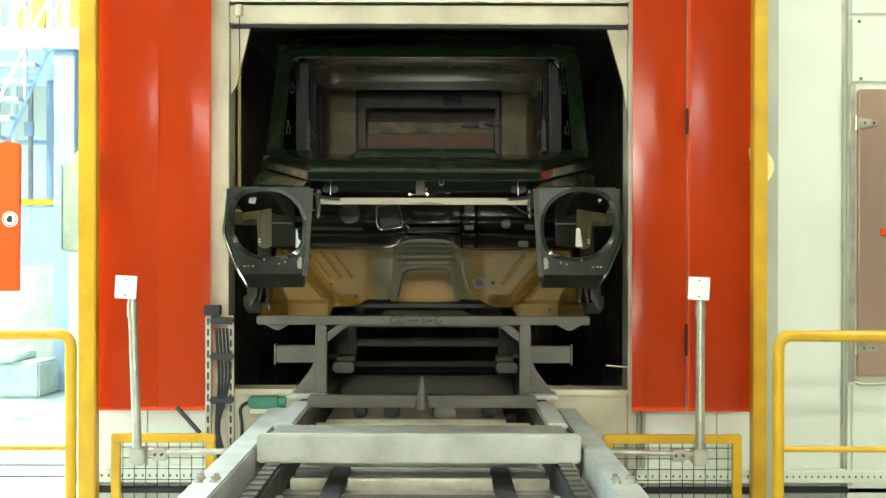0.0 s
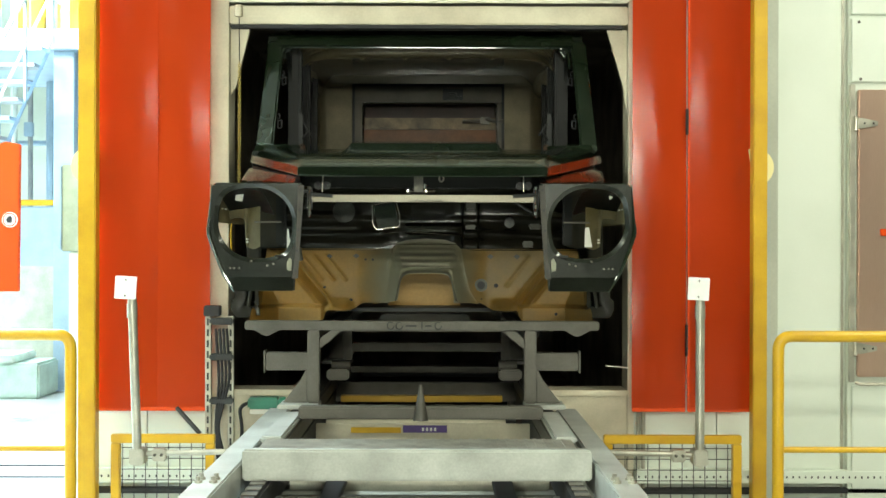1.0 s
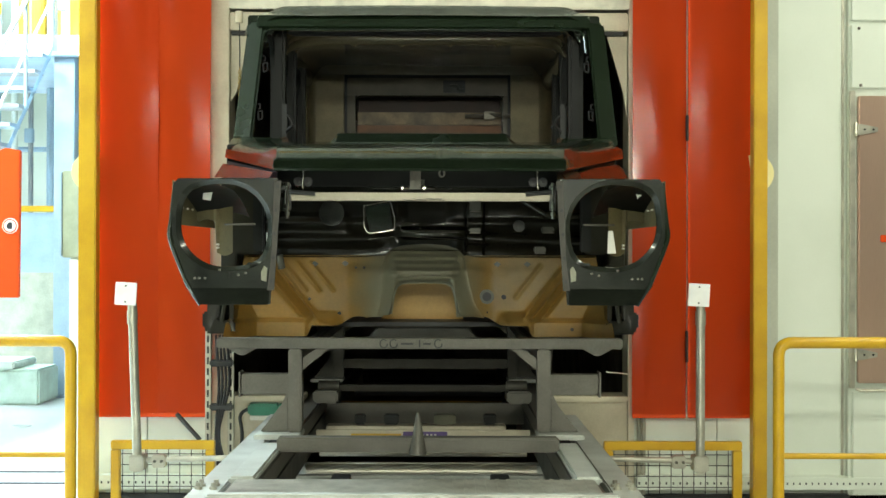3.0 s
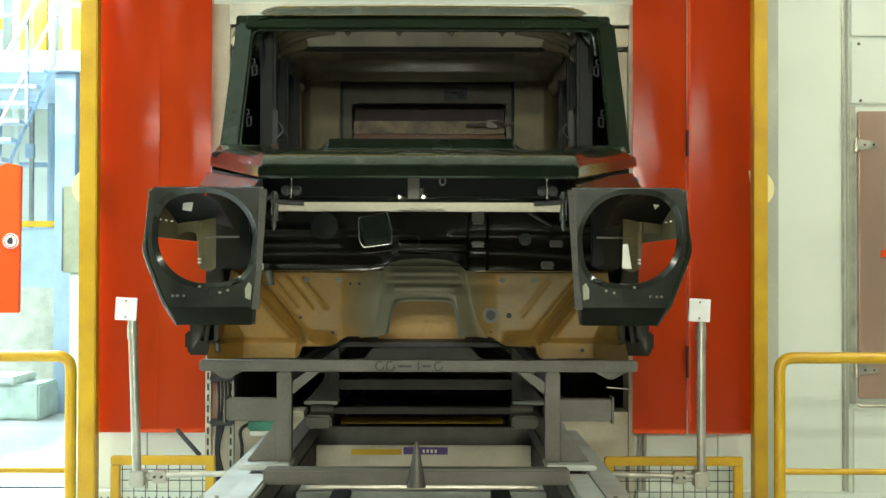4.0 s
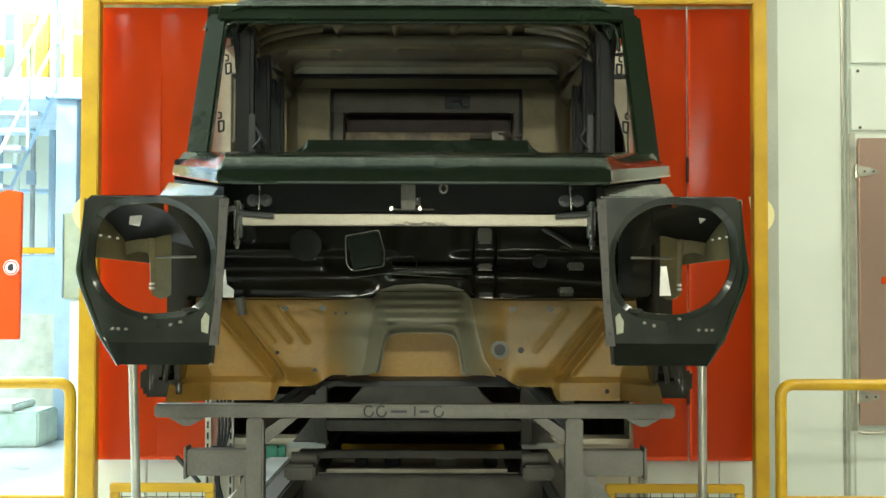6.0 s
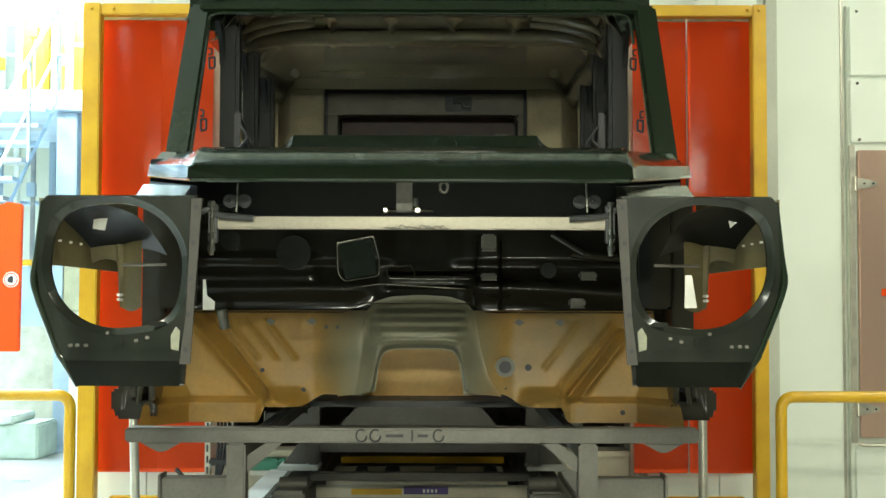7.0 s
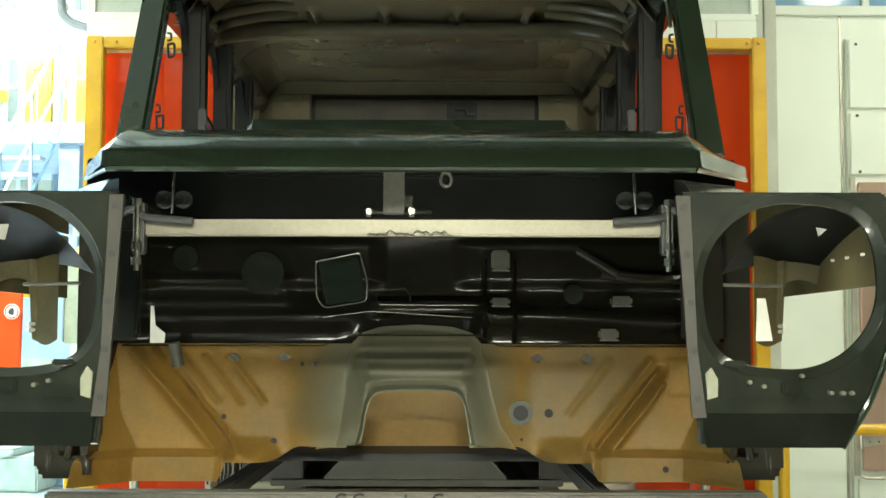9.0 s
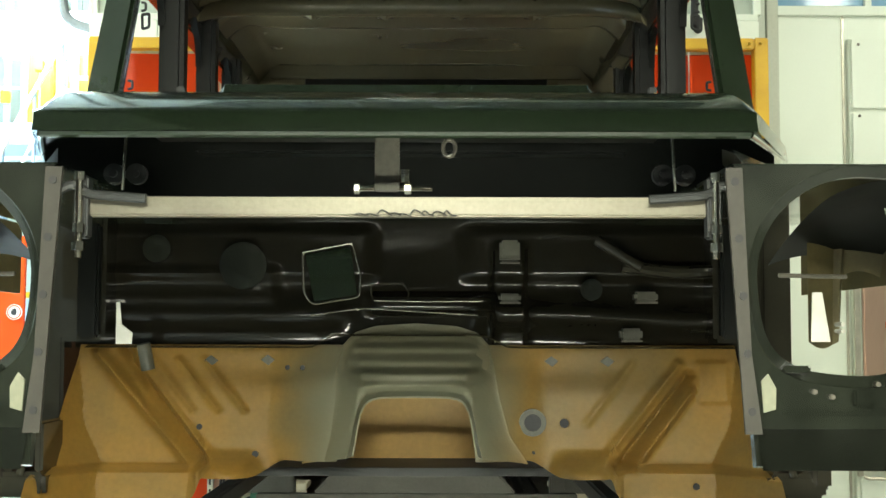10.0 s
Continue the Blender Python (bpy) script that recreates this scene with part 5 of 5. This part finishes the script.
for z in (3.95, 4.4):
    part("guard_rail", rod(B(), (0.6, -0.9, z), (1.45, -0.9, z), 0.02, 10), WHITE, pf)
    part("guard_rail", rod(B(), (-2.5, 1.9, z), (1.45, 1.9, z), 0.02, 10), STEELBLUE, pf)
for x in (0.6, 1.0, 1.42):
    part("guard_post", rod(B(), (x, -0.9, 3.5), (x, -0.9, 4.4), 0.02, 10), WHITE, pf)
for x in (-4.70, -4.24):
    ob = thing("yellow_locker", x, 14.6, 3.501, "tall yellow sheet-metal locker on the platform", "locker", "yellow lockers")
    part("body", box(B(), -0.15, 0.15, 0, 0.4, 0, 1.2, 0.01), YELLOW, ob)
    part("door", box(B(), -0.13, 0.13, -0.02, -0.001, 0.04, 1.16, 0.006), YELLOW, ob)
random.seed(12)
mr = thing("pipe_manifold", -3.2, 14.4, 0, "dense rack of pale blue pipes and grey valves in the hall", "pipes")
for k in range(14):
    x, y = -1.9 + k * 0.2 + 0.05 * random.random(), 0.3 * random.random()
    part("pipe", rod(B(), (x, y, 0), (x, y, 6.2), 0.02 + 0.03 * random.random(), 8), (STEELBLUE, WHITE, PIPE)[k % 3], mr)
    for j in range(3):
        z = 1.2 + 3.6 * random.random()
        part("valve", box(B(), x - 0.05, x + 0.05, y - 0.09, y - 0.02, z, z + 0.06 + 0.12 * random.random(), 0.008), (STEELBLUE, PIPE, YELLOW)[j], mr)
for z in (1.7, 2.6, 3.9, 4.7, 5.2):
    part("cross_pipe", rod(B(), (-2.0, 0.4, z), (1.1, 0.4, z), 0.03, 8), STEELBLUE, mr)
sg = thing("red_machine_cover", -3.42, 9.5, 0.0, "red sheet-metal machine cover with a round warning sign", "machine cover")
part("panel", prism(B(), [(-0.55, 1.07), (0.275, 1.07), (0.285, 2.17), (0.18, 2.19), (-0.55, 1.9)], "y", 0, 0.05, 0.006), RED, sg)
for x in (-0.5, -0.3):
    part("post", box(B(), x - 0.03, x + 0.03, 0.052, 0.10, 0, 1.9, 0.004), YELLOW, sg)
sd = part("warning_disc", rod(B(), (0.215, -0.012, 1.606), (0.215, -0.001, 1.606), 0.058, 28), PAPER, sg, "round white warning sign with a red ring")
bm = B()
pipe(bm, [(0.215 + 0.048 * math.cos(k * math.pi / 10), -0.014, 1.606 + 0.048 * math.sin(k * math.pi / 10)) for k in range(21)], 0.004, 6)
part("ring", bm, RED, sd)
part("symbol", prism(B(), [(0.195, 1.585), (0.23, 1.58), (0.235, 1.615), (0.225, 1.635), (0.205, 1.63), (0.19, 1.61)], "y", -0.016, -0.012, 0.004), RUBBER, sd)
df = thing("yellow_door_frame", -4.1, 13.0, 0, "yellow door frame with an olive half-glazed door", "door")
for x in (-0.45, 0.40):
    part("jamb", box(B(), x - 0.03, x + 0.03, 0, 0.06, 0, 1.88, 0.004), YELLOW, df)
part("head", box(B(), -0.42, 0.37, 0, 0.06, 1.82, 1.88, 0.004), YELLOW, df)
part("leaf", box(B(), -0.41, 0.36, 0.02, 0.05, 0.02, 1.2, 0.004), material("pale_olive_door", (0.46, 0.47, 0.36), 0.5), df)
part("pane", box(B(), -0.41, 0.36, 0.03, 0.04, 1.2, 1.81), STEELBLUE, df)
ec = thing("electrical_cabinet", -2.10, 7.6, 0, "grey-green electrical cabinet on a pale plinth", "cabinet")
part("body", box(B(), -0.16, 0.10, 0, 0.35, 1.38, 1.90, 0.008), material("grey_green_enamel", (0.42, 0.46, 0.33), 0.4), ec)
part("plinth", box(B(), -0.12, 0.10, 0.02, 0.33, 0, 1.379, 0.008), WHITE, ec)
part("door_edge", box(B(), -0.165, -0.155, -0.012, 0.34, 1.39, 1.89, 0.003), STEELBLUE, ec)
random.seed(5)
pr = thing("pipe_bundle", -3.35, 12.0, 0, "vertical bundle of pale pipes and valves on the hall column", "pipes")
for k in range(5):
    x = k * 0.085
    part("pipe", rod(B(), (x, 0.02 * k, 0), (x, 0.02 * k, 4.6), 0.014 + 0.012 * (k % 2), 10), STEELBLUE if k % 2 else PIPE, pr)
    for z in (1.35, 1.7, 2.1, 2.5, 2.75):
        if random.random() < 0.7:
            part("valve", box(B(), x - 0.035, x + 0.035, -0.05 + 0.02 * k, 0.03 + 0.02 * k, z + 0.05 * k, z + 0.05 * k + 0.08, 0.008), PIPE, pr)
mb = thing("mint_crate", -4.1, 12.0, 0, "pale mint plastic crate on the hall floor", "crate")
part("body", box(B(), -0.6, 0.42, -0.3, 0.3, 0, 0.33, 0.02), material("mint_plastic", (0.52, 0.66, 0.56), 0.5), mb)
part("lid", box(B(), -0.63, 0.2, -0.33, 0.33, 0.331, 0.40, 0.015), material("pale_mint_lid", (0.62, 0.70, 0.62), 0.5), mb)
rc = thing("floor_roller_track", -4.6, 17.0, 0, "low pale roller track across the hall", "conveyor")
for y in (0, 0.9):
    part("rail", box(B(), -3.0, 2.3, y, y + 0.08, 0.32, 0.44, 0.006), STEELBLUE, rc)
    for x in (-2.8, -0.8, 1.2, 2.2):
        part("leg", box(B(), x - 0.04, x + 0.04, y, y + 0.08, 0, 0.319), STEELBLUE, rc)
for k in range(13):
    part("roller", rod(B(), (-2.9 + k * 0.42, 0.08, 0.42), (-2.9 + k * 0.42, 0.9, 0.42), 0.05, 12), DARKSTEEL, rc)
for y in (7.75, 8.15):
    solid("floor_groove", box(B(), -4.5, -1.95, y, y + 0.035, 0.0, 0.006), DARKSTEEL, "dark steel rail set in the floor", "rail", "floor rails")
du = thing("air_duct", -5.0, 13.0, 4.45, "pale green-grey ceiling air duct", "duct")
part("duct_body", box(B(), -3.5, 2.1, 0, 0.5, 0.0, 0.35, 0.01), material("pale_green_duct", (0.55, 0.62, 0.55), 0.4), du)
for x in (-2.0, 0.0, 1.5):
    part("flange", box(B(), x, x + 0.05, -0.02, 0.52, -0.02, 0.37), GALV, du)
    part("hanger", rod(B(), (x, 0.25, 0.35), (x, 0.25, 1.75), 0.008, 6), GALV, du)
hp = solid("overhead_hose", pipe(B(), [(-2.35, 7.7, 6.2), (-2.35, 7.7, 3.36), (-2.05, 7.7, 3.28), (-1.2, 7.7, 3.32), (-0.6, 7.7, 3.4), (-0.6, 7.7, 6.2)], 0.03, 10, 0.12), PIPE, "thick grey hose looped over the portal", "hose")
solid("column_2", box(B(), -1.90, -1.865, 6.7, 6.85, 0, 6.2, 0.003), GALV, "slim galvanised post beside the portal", "column", kind="structure")


def motions():
    drive = [(0.0, 0.0), (2.5, 0.934), (5.0, 1.866), (7.5, 2.789), (10.0, 3.706)]
    for ob in (car, skid):
        walk(ob, [(t, pose(-0.08, 5.53 - s, 0)) for t, s in drive])


motions()
